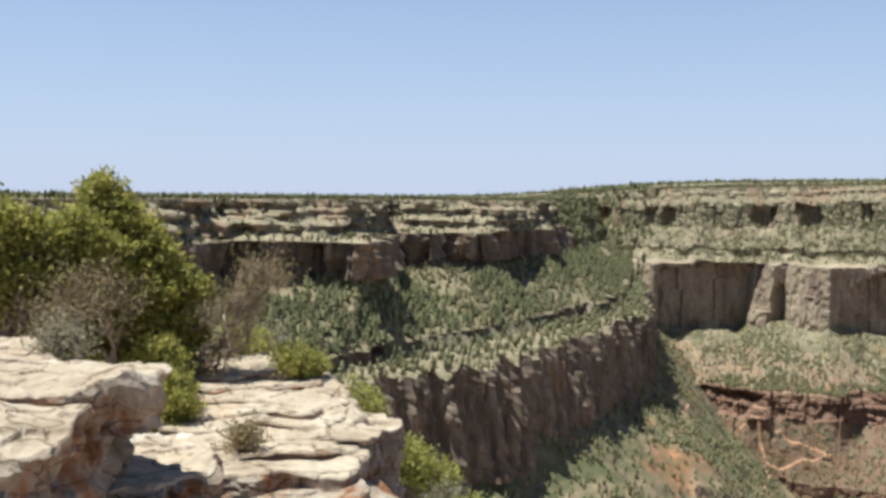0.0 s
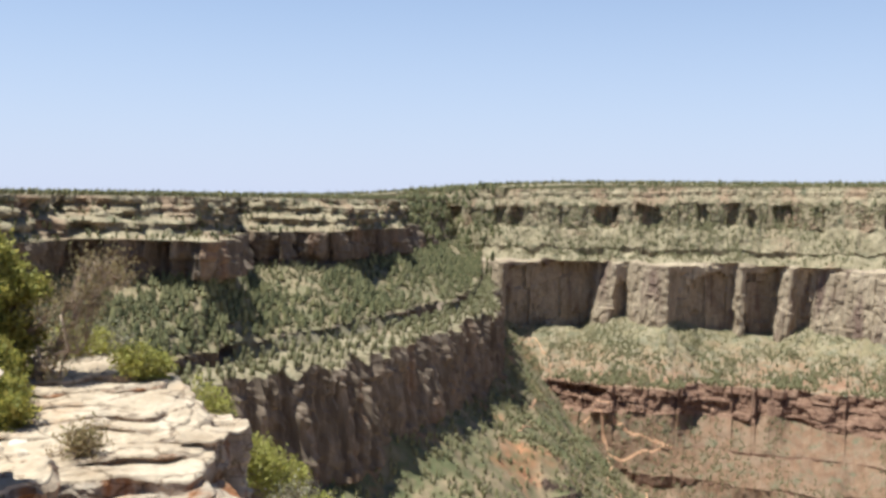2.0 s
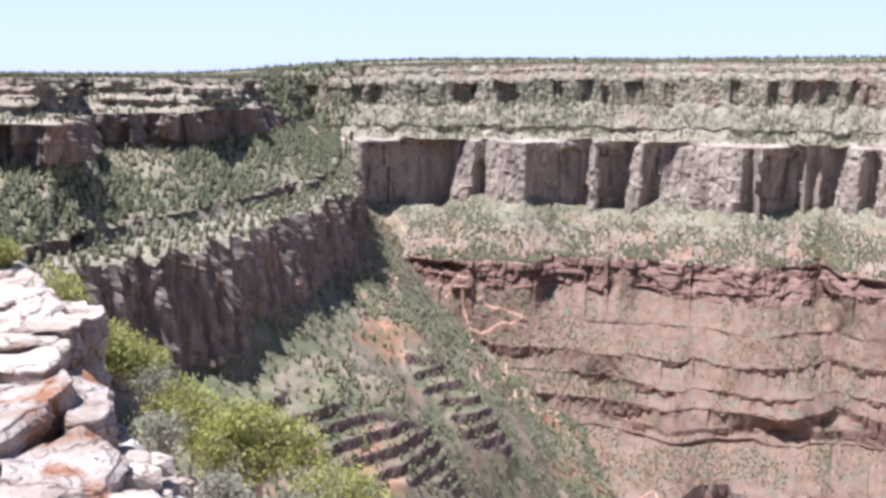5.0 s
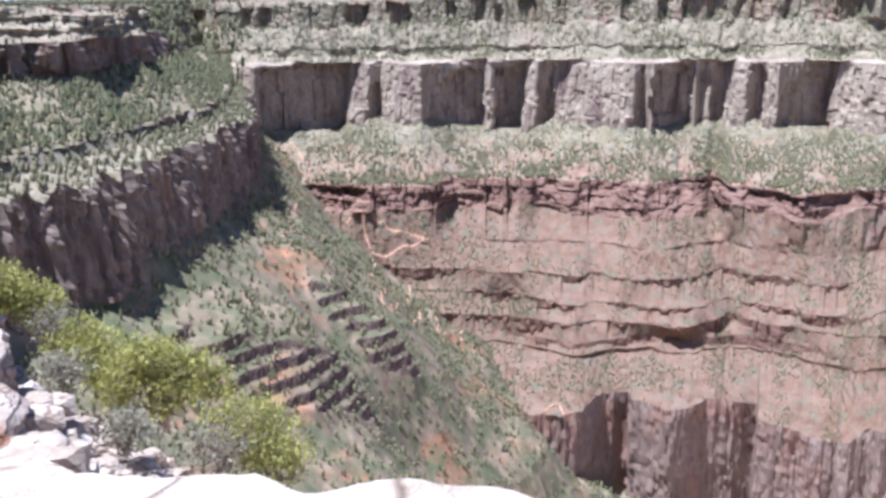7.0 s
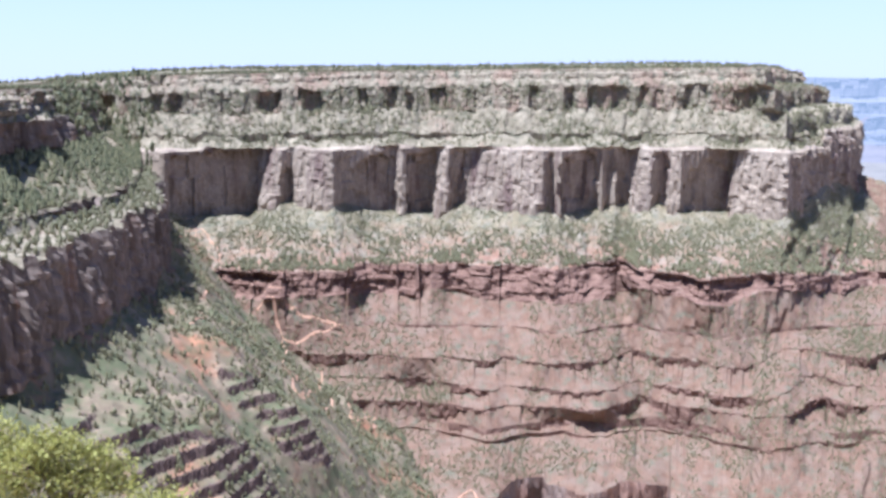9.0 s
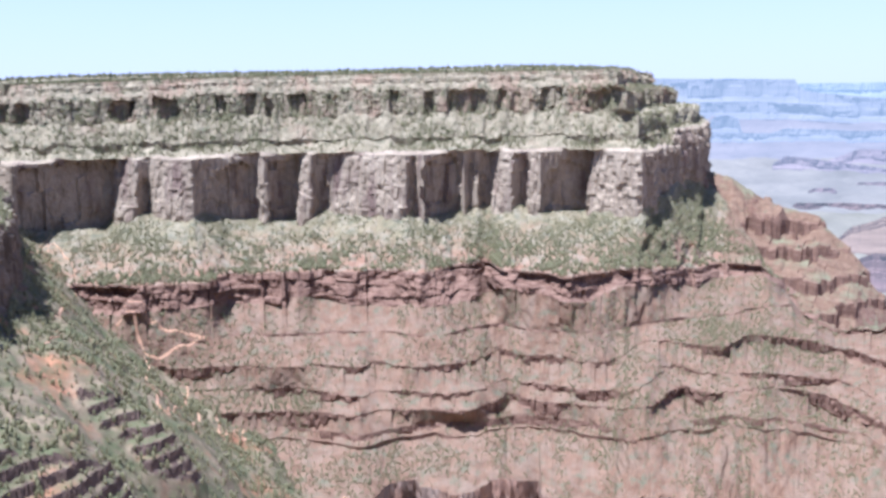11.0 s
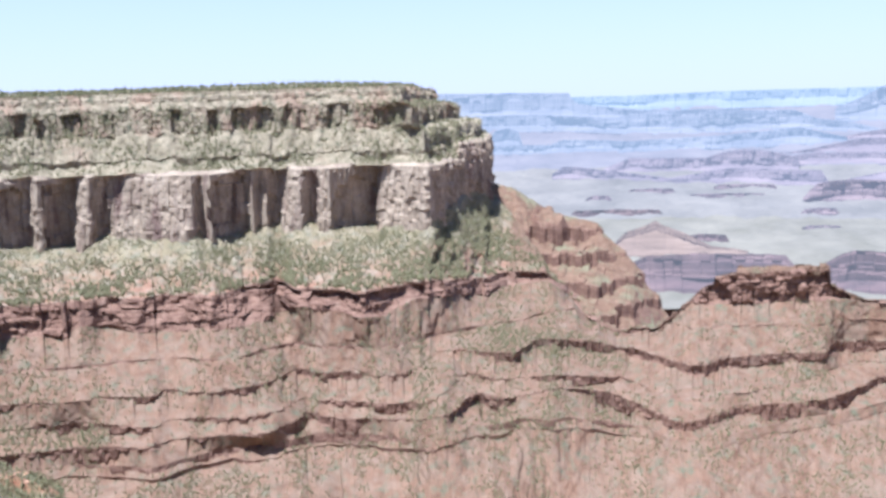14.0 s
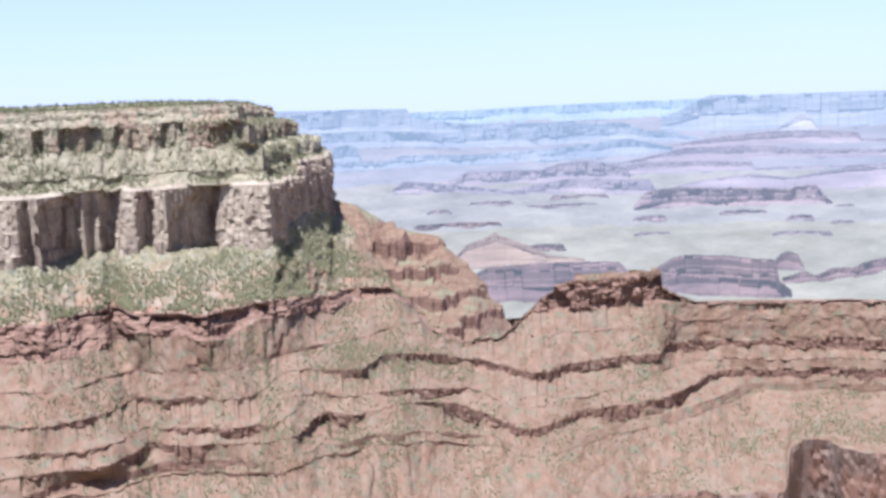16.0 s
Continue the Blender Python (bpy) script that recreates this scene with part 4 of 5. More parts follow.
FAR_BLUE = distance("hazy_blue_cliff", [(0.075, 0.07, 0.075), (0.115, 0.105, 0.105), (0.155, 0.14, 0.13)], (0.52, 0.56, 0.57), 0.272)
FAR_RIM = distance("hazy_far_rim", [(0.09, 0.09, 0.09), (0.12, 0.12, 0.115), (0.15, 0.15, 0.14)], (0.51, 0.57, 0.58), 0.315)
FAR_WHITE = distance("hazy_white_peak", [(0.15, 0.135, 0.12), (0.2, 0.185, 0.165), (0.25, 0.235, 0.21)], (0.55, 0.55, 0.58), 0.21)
# the plain climbs away from the gorge: elevation seen from the rim against distance
PLAIN = np.array([(-11.5, 2380), (-10.4, 2450), (-8.3, 2700), (-7.0, 3000), (-6.0, 3300), (-5.0, 3600), (-4.0, 3900), (-3.0, 4180), (-2.0, 4440), (-1.0, 4700), (-0.6, 4800)])
dist = thing("distant_canyon", "hazy blue and mauve canyon reaching to the far rim", "canyon", "structure")
fa, fd = np.meshgrid(np.arange(40, 100, 0.1), np.arange(2380, 4800, 8.0))
fx, fy = polar(fa, fd)
drain = np.abs(fbm(fx / 170, fy / 170, seed=91, octaves=4))
fz = fd * np.tan(np.radians(np.interp(fd, PLAIN[:, 1], PLAIN[:, 0]))) + 16 * np.clip(drain, 0, 0.5) - 5 + 2.5 * fbm(fx / 30, fy / 30, seed=95, octaves=2)
FAR = np.stack([fx, fy, fz + 1.6], 2)
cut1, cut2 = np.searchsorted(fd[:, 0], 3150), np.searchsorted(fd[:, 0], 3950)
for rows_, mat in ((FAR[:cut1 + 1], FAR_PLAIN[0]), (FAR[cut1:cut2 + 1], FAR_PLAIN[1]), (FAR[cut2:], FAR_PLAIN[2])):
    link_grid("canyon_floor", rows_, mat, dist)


def mesa(part_name, crest, foot, mat, seed, talus=0.4, steps=1, rough=0.3, label=""):
    """A far mesa or ledge on the plain: crest as bearing and elevation, elevation of its foot, share of talus, broken cliff above."""
    a = np.arange(crest[0][0], crest[-1][0] + 0.02, 0.04)
    ec = np.interp(a, *np.array(crest, float).T)
    ef = np.interp(a, *np.array(foot, float).T) if isinstance(foot, list) else foot + 0 * a
    d0 = np.interp(ef, PLAIN[:, 0], PLAIN[:, 1])
    tall = np.maximum(d0 * (np.tan(np.radians(ec)) - np.tan(np.radians(ef))), 2.0)
    big = np.median(tall)
    along = np.radians(a) * d0
    ec = ec + 0.05 * np.degrees(big / d0) * cells(along, 0 * a, big * 0.7, 10, seed)
    rows_ = []
    dip_ = d0 + tall * talus * 1.3
    rows_.append(np.stack([*polar(a, dip_ + 260), (dip_ + 260) * np.tan(np.radians(ec)) - 8], 1))
    for f in np.linspace(0, 1, 26):
        up = 1 - f
        back_ = tall * (talus * 1.3 * min(up / max(talus, 0.01), 1) + 0.12 * steps * math.floor(max(up - talus, 0) * 4 * steps) / (4 * steps))
        z = d0 * np.tan(np.radians(ef)) + tall * up
        cliff_k = 1.0 if up > talus else 0.45
        push_ = rough * big * cliff_k * (1.1 * fbm(along / (2.2 * big), 0 * a + up * 0.3, seed=seed + 1, octaves=3) + 0.35 * cells(along, z, big * 0.5, big * 1.2, seed + 2) + 0.2 * cells(along, z, big * 0.25, big * 0.4, seed + 3))
        rows_.append(np.stack([*polar(a, d0 + back_ + push_ - 4), z * (1 if f < 1 else 1.02) + 1.6], 1))
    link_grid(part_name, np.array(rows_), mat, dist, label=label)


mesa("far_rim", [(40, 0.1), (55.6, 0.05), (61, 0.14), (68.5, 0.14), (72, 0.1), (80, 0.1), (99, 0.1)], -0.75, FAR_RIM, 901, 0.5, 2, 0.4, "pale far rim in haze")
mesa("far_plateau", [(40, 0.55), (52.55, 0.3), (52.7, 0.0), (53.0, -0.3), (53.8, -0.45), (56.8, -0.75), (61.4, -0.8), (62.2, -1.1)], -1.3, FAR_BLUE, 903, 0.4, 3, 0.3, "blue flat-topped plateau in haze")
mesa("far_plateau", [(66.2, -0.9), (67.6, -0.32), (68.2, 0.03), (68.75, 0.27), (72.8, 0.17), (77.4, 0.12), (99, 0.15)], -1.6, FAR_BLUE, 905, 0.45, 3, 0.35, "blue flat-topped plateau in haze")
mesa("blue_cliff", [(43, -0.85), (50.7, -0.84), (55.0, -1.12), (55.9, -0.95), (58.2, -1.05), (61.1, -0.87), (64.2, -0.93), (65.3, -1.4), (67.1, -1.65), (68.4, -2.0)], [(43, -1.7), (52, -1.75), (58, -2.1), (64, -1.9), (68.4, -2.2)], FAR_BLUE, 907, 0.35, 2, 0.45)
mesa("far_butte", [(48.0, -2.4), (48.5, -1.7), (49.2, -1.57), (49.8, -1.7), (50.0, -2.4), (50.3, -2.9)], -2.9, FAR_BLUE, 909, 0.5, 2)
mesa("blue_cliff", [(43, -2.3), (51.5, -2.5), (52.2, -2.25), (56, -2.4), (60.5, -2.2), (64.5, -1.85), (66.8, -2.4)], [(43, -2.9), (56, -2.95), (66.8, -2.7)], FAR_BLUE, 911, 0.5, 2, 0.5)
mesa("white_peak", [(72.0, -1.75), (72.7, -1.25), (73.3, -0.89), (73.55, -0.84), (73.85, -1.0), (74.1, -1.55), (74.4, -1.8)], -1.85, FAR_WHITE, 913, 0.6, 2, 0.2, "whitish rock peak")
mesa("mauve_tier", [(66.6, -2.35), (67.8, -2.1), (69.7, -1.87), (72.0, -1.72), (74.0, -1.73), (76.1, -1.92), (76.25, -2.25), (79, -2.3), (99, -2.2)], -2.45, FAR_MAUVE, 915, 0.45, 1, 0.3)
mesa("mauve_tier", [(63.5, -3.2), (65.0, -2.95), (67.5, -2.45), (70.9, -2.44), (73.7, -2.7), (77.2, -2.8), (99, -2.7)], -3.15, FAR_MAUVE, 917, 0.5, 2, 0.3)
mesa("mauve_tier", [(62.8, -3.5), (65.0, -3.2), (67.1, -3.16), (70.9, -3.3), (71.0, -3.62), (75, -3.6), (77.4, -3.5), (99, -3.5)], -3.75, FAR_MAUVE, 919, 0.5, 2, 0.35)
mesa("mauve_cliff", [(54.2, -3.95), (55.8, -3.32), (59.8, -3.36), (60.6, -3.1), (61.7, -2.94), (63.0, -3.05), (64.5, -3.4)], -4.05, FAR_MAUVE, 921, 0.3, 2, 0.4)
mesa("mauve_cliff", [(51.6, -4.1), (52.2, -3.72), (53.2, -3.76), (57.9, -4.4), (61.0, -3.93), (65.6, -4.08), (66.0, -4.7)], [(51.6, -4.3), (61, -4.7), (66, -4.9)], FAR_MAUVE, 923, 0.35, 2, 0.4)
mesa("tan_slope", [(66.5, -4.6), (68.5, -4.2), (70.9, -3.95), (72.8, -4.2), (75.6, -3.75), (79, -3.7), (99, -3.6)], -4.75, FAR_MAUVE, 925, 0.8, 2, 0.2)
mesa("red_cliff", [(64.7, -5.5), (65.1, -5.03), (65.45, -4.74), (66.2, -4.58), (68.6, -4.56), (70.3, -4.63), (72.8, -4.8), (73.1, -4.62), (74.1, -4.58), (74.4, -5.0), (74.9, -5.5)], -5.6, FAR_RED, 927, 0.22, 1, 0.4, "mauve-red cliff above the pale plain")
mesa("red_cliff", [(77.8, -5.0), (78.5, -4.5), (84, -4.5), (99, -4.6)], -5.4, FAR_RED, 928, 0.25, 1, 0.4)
# ledges 8 and 9 are added, in darker rock, in place of cast shadows
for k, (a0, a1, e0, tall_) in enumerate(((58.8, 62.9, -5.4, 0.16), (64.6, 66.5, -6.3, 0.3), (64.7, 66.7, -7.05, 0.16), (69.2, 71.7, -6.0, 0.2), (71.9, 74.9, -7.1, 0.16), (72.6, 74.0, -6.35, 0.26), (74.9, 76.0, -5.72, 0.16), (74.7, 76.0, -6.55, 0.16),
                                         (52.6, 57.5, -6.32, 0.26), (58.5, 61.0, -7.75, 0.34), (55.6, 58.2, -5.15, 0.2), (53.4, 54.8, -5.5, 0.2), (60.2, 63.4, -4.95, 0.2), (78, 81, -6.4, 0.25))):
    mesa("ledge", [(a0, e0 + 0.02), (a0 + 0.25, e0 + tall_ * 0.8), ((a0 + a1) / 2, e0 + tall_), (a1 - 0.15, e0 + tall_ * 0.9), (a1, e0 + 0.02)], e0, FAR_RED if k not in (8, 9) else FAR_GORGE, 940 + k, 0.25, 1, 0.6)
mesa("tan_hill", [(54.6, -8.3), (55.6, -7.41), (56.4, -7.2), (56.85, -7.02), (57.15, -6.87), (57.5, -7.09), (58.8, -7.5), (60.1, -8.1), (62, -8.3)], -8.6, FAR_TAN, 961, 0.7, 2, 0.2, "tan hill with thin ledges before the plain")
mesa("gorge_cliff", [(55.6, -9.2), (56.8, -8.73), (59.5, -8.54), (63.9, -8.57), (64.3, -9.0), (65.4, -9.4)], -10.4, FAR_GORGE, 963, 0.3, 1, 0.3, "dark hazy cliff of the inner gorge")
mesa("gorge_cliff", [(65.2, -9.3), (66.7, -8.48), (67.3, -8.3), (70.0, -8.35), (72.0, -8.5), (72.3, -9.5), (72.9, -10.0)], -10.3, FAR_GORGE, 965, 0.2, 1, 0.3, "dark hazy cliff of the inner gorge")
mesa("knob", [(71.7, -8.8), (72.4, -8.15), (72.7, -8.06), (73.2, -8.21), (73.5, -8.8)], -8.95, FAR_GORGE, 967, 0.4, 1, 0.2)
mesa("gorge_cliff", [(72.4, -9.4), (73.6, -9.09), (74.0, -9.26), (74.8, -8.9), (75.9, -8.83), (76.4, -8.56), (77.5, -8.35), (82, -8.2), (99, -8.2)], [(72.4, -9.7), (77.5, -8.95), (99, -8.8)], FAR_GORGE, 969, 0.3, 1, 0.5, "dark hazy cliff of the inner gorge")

# ---- plateau beyond the wall ----
pa, pf = np.meshgrid(np.arange(-60, 44.8, 0.25), np.linspace(0, 1, 60) ** 1.5)
ps = np.where(pa < 8, 2300, np.interp(pa, AZ - 3 * corner, LINE + 150))
pd = ps + (4900 - ps) * pf
px_, py_ = polar(pa, pd)
pel = knots(pa, [(-60, 0.0), (-10, 0.0), (0, 0.05), (3.6, 0.18), (10.6, 0.76), (15.6, 0.98), (27, 1.06), (39, 1.16), (44, 0.95), (45, 0.5), (47.5, 0.2)])
pz = np.tan(np.radians(pel)) * pd * np.clip(0.9 + 0.1 * (pd - ps) / 500, 0, 1) - 3 + 2 * fbm(px_ / 200, py_ / 200, seed=99, octaves=3)
pz[0] -= 60
PLAT = np.stack([px_, py_, pz + 1.6], 2)
tagged(link_grid("plateau", PLAT, FOREST_SOIL), "wooded plateau reaching to the horizon", "plateau", kind="structure")

# ---- growth on the slopes ----
b = LOWER[bf[2]:bf[3] + 1][:, :690]
growth("slope_shrubs", spots_on(b, 14000, 1, patches(b, 45, 5, -0.6, 0.5) * np.clip((54 - BZ[:690]) / 6, 0.12, 1)[None, :]), np.random.default_rng(1).uniform(1.8, 4.8, 14000), SHRUB, "dark green scrub dotted over the shale slope", "shrubs", seed=2)
growth("talus_boulders", spots_on(b, 900, 21, patches(b, 80, 25, -0.2, 0.5) * np.clip((52 - BZ[:690]) / 6, 0.1, 1)[None, :]), np.random.default_rng(21).uniform(0.9, 3.0, 900) ** 1.15, CREAM, "pale fallen boulders on the shale slope", "boulders", seed=22)
b = LOWER[bf[6]:bf[19] + 1]
wt = flatness(b) * patches(b, 90, 6, -0.2, 0.5)
gul = BZ[None, :] + 0.5 * fbm(b[..., 2] / 60, 0 * b[..., 2], seed=161, octaves=2)
for a0, w0 in ((26.0, 0.45), (31.5, 0.3), (37.6, 0.4), (41.0, 0.3), (43.6, 0.45), (48.6, 0.9), (51.0, 0.6)):
    wt = wt + 0.9 * np.exp(-((gul - a0) / w0) ** 2)
growth("red_slope_shrubs", spots_on(b, 27000, 3, wt), np.random.default_rng(2).uniform(1.0, 3.2, 27000), SHRUB, "grey-green scrub dotted over red slopes", "shrubs", seed=3)
b = LOWER[bf[6]:bf[19] + 1][:, 60:260]
growth("gully_shrubs", spots_on(b, 3500, 33, flatness(b) * np.clip((25 - BZ[60:260]) / 9, 0.02, 1)[None, :]), np.random.default_rng(12).uniform(1.5, 4, 3500), SHRUB, "green scrub along the gully under the red slopes", "shrubs", seed=14)
b = WALL[wf[5]:wf[9] + 1]
growth("wall_shrubs", spots_on(b, 9000, 4, patches(b, 40, 7, -0.5, 0.5) * np.where(AZ < 47, 1, 0.2)[None, :]), np.random.default_rng(3).uniform(1.6, 4.8, 9000), SHRUB, "scrub on the tan slope under the rim", "shrubs", seed=4)
growth("rim_trees", spots_on(WALL[0:wf[1] + 1, :np.searchsorted(AZ, 45)], 14000, 5), np.random.default_rng(4).uniform(2.2, 4.2, 14000), PINE, "dark pinyon trees along the far rim", "trees", seed=5)
b = NEAR[nf[9]:nf[10] + 1]
growth("bench_trees", spots_on(b, 4600, 6, patches(b, 70, 8, -0.3, 0.5)), np.random.default_rng(5).uniform(2.0, 3.5, 4600) ** 2, PINE, "dark firs and pines on the bench", "trees", "fir", 6)
growth("bench_shrubs", spots_on(b, 4500, 7, patches(b, 40, 18, -0.3, 0.4)), np.random.default_rng(6).uniform(1.5, 4.5, 4500), SHRUB, "scrub between the bench trees", "shrubs", seed=7)
b = NEAR[nf[11]:nf[12] + 1]
growth("ledge_trees", spots_on(b, 1500, 8), np.random.default_rng(7).uniform(2.5, 6, 1500), SHRUB, "scrub along the cliff edge", "shrubs", seed=8)
bb = NEAR[nf[1] - 1:nf[1] + 1]
growth("near_rim_trees", np.concatenate([spots_on(bb, 2200, 9), spots_on(NEAR[nf[2]:nf[8] + 1], 1000, 19)]), np.random.default_rng(8).uniform(2, 4.2, 3200), PINE, "pinyons on the near rim", "trees", seed=9)
wt = flatness(VAL) ** 2 * (0.25 + patches(VAL, 80, 11, -0.5, 0.3))
growth("valley_shrubs", spots_on(VAL, 24000, 10, wt), np.random.default_rng(9).uniform(1.6, 5.4, 24000), SHRUB, "green scrub over the valley slope", "shrubs", seed=10)
growth("plateau_trees", spots_on(PLAT[:, 60:], 9000, 12), np.random.default_rng(10).uniform(4, 7, 9000), PINE, "dark woods on the plateau", "trees", seed=12)
b = WALL[:, :np.searchsorted(AZ, 11)]
growth("gap_trees", np.concatenate([spots_on(b, 1300, 31), spots_on(NEAR[nf[1]:nf[9] + 1][:, 560:], 900, 32)]), np.random.default_rng(11).uniform(5, 11, 2200), PINE, "dark trees where the two walls meet", "trees", seed=13)

# ---- the trail down the valley ----
def ground_height(az, d):
    """The higher of the valley and the red slopes."""
    i = np.clip(np.round((d - 560) / 2.4).astype(int), 0, VAL.shape[0] - 1)
    j = np.clip(np.round((az + 4) / 0.1).astype(int), 0, VAL.shape[1] - 1)
    low_ = VAL[i, j, 2]
    col = LOWER[bf[2]:bf[19] + 1, int(np.clip(round((float(np.mean(az)) - 9.0) / 0.07), 0, len(BZ) - 1))]
    r = np.minimum.accumulate(np.hypot(col[:, 0], col[:, 1]) - 0.001 * np.arange(len(col)))
    return np.maximum(low_, np.where((d > r[-1]) & (d < r[0]), np.interp(d, r[::-1], col[::-1, 2]), -999))


def on_ground(az, el):
    """Where the line of sight at a bearing and an elevation meets the ground."""
    d = np.arange(800, 1900, 3.0)
    under = d * math.tan(radians(el)) + 1.6 < ground_height(az + 0 * d, d)
    return float(d[np.argmax(under)]) if under.any() else 1800.0


def trail_run(points, width):
    p = np.array([polar(a, on_ground(a, e)) for a, e in points])
    u = np.concatenate([[0], np.cumsum(np.linalg.norm(np.diff(p, axis=0), axis=1))])
    at = np.arange(0, u[-1], 4.0)
    x, y = np.interp(at, u, p[:, 0]), np.interp(at, u, p[:, 1])
    wob_ = 2.0 * fbm(at / 14, 0 * at + len(points), seed=701, octaves=2)
    tx, ty = np.gradient(x), np.gradient(y)
    ln = np.hypot(tx, ty) + 1e-9
    nx, ny = -ty / ln, tx / ln
    x, y = x + nx * wob_, y + ny * wob_
    rows_ = []
    for side_ in (-1, -0.8, 0.8, 1):
        xx, yy = x + nx * side_ * width / 2, y + ny * side_ * width / 2
        zz_ = np.array([float(ground_height(np.array([math.degrees(math.atan2(a, b))]), np.array([math.hypot(a, b)]))[0]) for a, b in zip(xx, yy)])
        rows_.append(np.stack([xx, yy, zz_ + (0.9 if abs(side_) < 1 else -1.5)], 1))
    return np.array(rows_)


trail = thing("trail", "pale orange footpath zigzagging down the valley", "footpath", "structure")
for pts, wd in (([(12.57, -6.56), (13.37, -7.56), (14.23, -8.97), (14.24, -10.35), (14.47, -10.73)], 1.4), ([(12.0, -7.97), (13.12, -7.74), (12.94, -7.09), (12.19, -6.91)], 1.0), ([(13.48, -10.93), (12.8, -11.52), (13.36, -12.31), (12.22, -12.95), (11.55, -12.8)], 2.0),
                ([(16.17, -12.02), (18.79, -12.6), (20.94, -13.14), (18.77, -13.74), (17.56, -13.86), (17.21, -12.92), (16.6, -12.13)], 2.0), ([(17.56, -13.86), (17.67, -14.48), (17.46, -15.15)], 2.0),
                ([(18.34, -15.55), (18.06, -16.4), (18.5, -16.81), (19.4, -16.69), (19.62, -15.52), (20.04, -16.7), (20.28, -17.57), (19.83, -17.56)], 2.6), ([(21.19, -17.19), (21.3, -18.26), (22.05, -18.09), (22.6, -17.98), (22.46, -18.74), (23.02, -18.59)], 2.6),
                ([(29.05, -23.59), (28.55, -22.63), (28.12, -21.95), (27.67, -22.14), (27.34, -22.74)], 2.0)):
    link_grid("path", trail_run(pts, wd), TRAIL, trail)
b = WALL[wf[1]:wf[6] + 1]
growth("cliff_shrubs", spots_on(b, 2200, 35, flatness(b) + 0.05), np.random.default_rng(14).uniform(1.5, 4.5, 2200), SHRUB, "scrub on the ledges of the rim cliffs", "shrubs", seed=15)
# ---- the rim underfoot ----
LIMESTONE = rock("pale_limestone", [(0.37, 0.29, 0.2), (0.5, 0.41, 0.3), (0.6, 0.515, 0.4)], 2.2, (1, 1, 1.6), stain=(0.5, 0.33, 0.2), stain_scale=1.3, stain_at=(0.6, 0.74),
                 bump=0.9, bump_scale=9, bump_dist=0.06, cracks=1.5)
LICHEN = rock("lichen_limestone", [(0.26, 0.2, 0.14), (0.4, 0.325, 0.245), (0.53, 0.46, 0.37)], 2.6, (1, 1, 0.7), stain=(0.29, 0.14, 0.065), stain_scale=4.0, stain_stretch=(1, 1, 0.5), stain_at=(0.5, 0.63),
              bump=1.0, bump_scale=8, bump_dist=0.07, cracks=2.2)
RUBBLE = rock("pale_rubble_soil", [(0.52, 0.45, 0.36), (0.68, 0.61, 0.51), (0.82, 0.76, 0.66)], 2.5, veg=(0.24, 0.22, 0.13), veg_at=(0.55, 0.68), veg_scale=1.2, bump=1.0, bump_scale=6, bump_dist=0.05)
BARK = rock("grey_bark", [(0.1, 0.08, 0.06), (0.2, 0.16, 0.13), (0.3, 0.26, 0.22)], 12, (1, 1, 0.25), bump=0.6, bump_scale=40, bump_dist=0.005)
DEADWOOD = rock("bleached_twigs", [(0.25, 0.185, 0.13), (0.37, 0.285, 0.205), (0.48, 0.39, 0.295)], 12, (1, 1, 0.3), bump=0.4, bump_scale=40, bump_dist=0.003)
JUNIPER = leafy("juniper_needles", [(0.2, 0.21, 0.05), (0.3, 0.3, 0.065), (0.42, 0.4, 0.09), (0.54, 0.49, 0.13)], trans=0.45)
YELLOW_GREEN = leafy("yellow_green_leaves", [(0.3, 0.31, 0.07), (0.42, 0.42, 0.09), (0.52, 0.51, 0.13), (0.46, 0.44, 0.16)], trans=0.4)
SAGE = leafy("sage_leaves", [(0.26, 0.24, 0.15), (0.34, 0.31, 0.21), (0.4, 0.37, 0.26), (0.32, 0.32, 0.2)], trans=0.4)
TAN_LEAF = leafy("dry_tan_leaves", [(0.26, 0.2, 0.1), (0.34, 0.27, 0.14), (0.42, 0.34, 0.18), (0.28, 0.26, 0.11)], trans=0.4)

ga = np.linspace(-180, 180, 721)
gr = np.concatenate([np.linspace(0.0005, 24, 150), 24 * (4900 / 24) ** np.linspace(0.02, 1, 60)])
GA, GR = np.meshgrid(ga, gr)
west = knots(GR, [(0, 0), (5, -0.35), (9, -0.3), (13, -0.6), (16, -1.6), (24, -9), (60, -60), (150, -150), (400, -340), (1000, -700), (4900, -900)])
mid = knots(GR, [(0, 0), (1.8, -0.05), (4, -0.7), (7.5, -1.32), (8.6, -1.75), (10, -2.6), (14, -7), (24, -22), (60, -85), (150, -180), (400, -380), (1000, -700), (4900, -900)])
east = knots(GR, [(0, 0), (1.8, -0.05), (3, -1.0), (8, -5.5), (14, -12), (24, -25), (60, -85), (150, -180), (400, -380), (1000, -700), (4900, -900)])
flat = 0.4 * fbm(GR / 30, GA / 20, seed=121, octaves=2) * np.clip(GR / 30, 0, 1) - 2.0 * np.clip(GR / 800, 0, 1)
m1 = np.clip((GA + 13.5) / 3, 0, 1)
mid = mid - 0.08 * np.clip(GA + 2, 0, 20) * np.clip(GR / 8, 0, 1.5) + 0.35 * np.clip(1 - np.abs(GA + 1) / 4, 0, 1) * np.clip(GR / 8, 0, 1)
m2 = np.clip((GA - 8.5) / 13, 0, 1) ** 0.8
canyon_side = west * (1 - m1) + (mid * (1 - m2) + east * m2) * m1
behind = np.clip((np.abs(GA - 30) - 75) / 25, 0, 1)
GZ = canyon_side * (1 - behind) + flat * behind
gx_, gy_ = polar(GA, GR)
near_k = np.clip(1 - GR / 40, 0, 1)
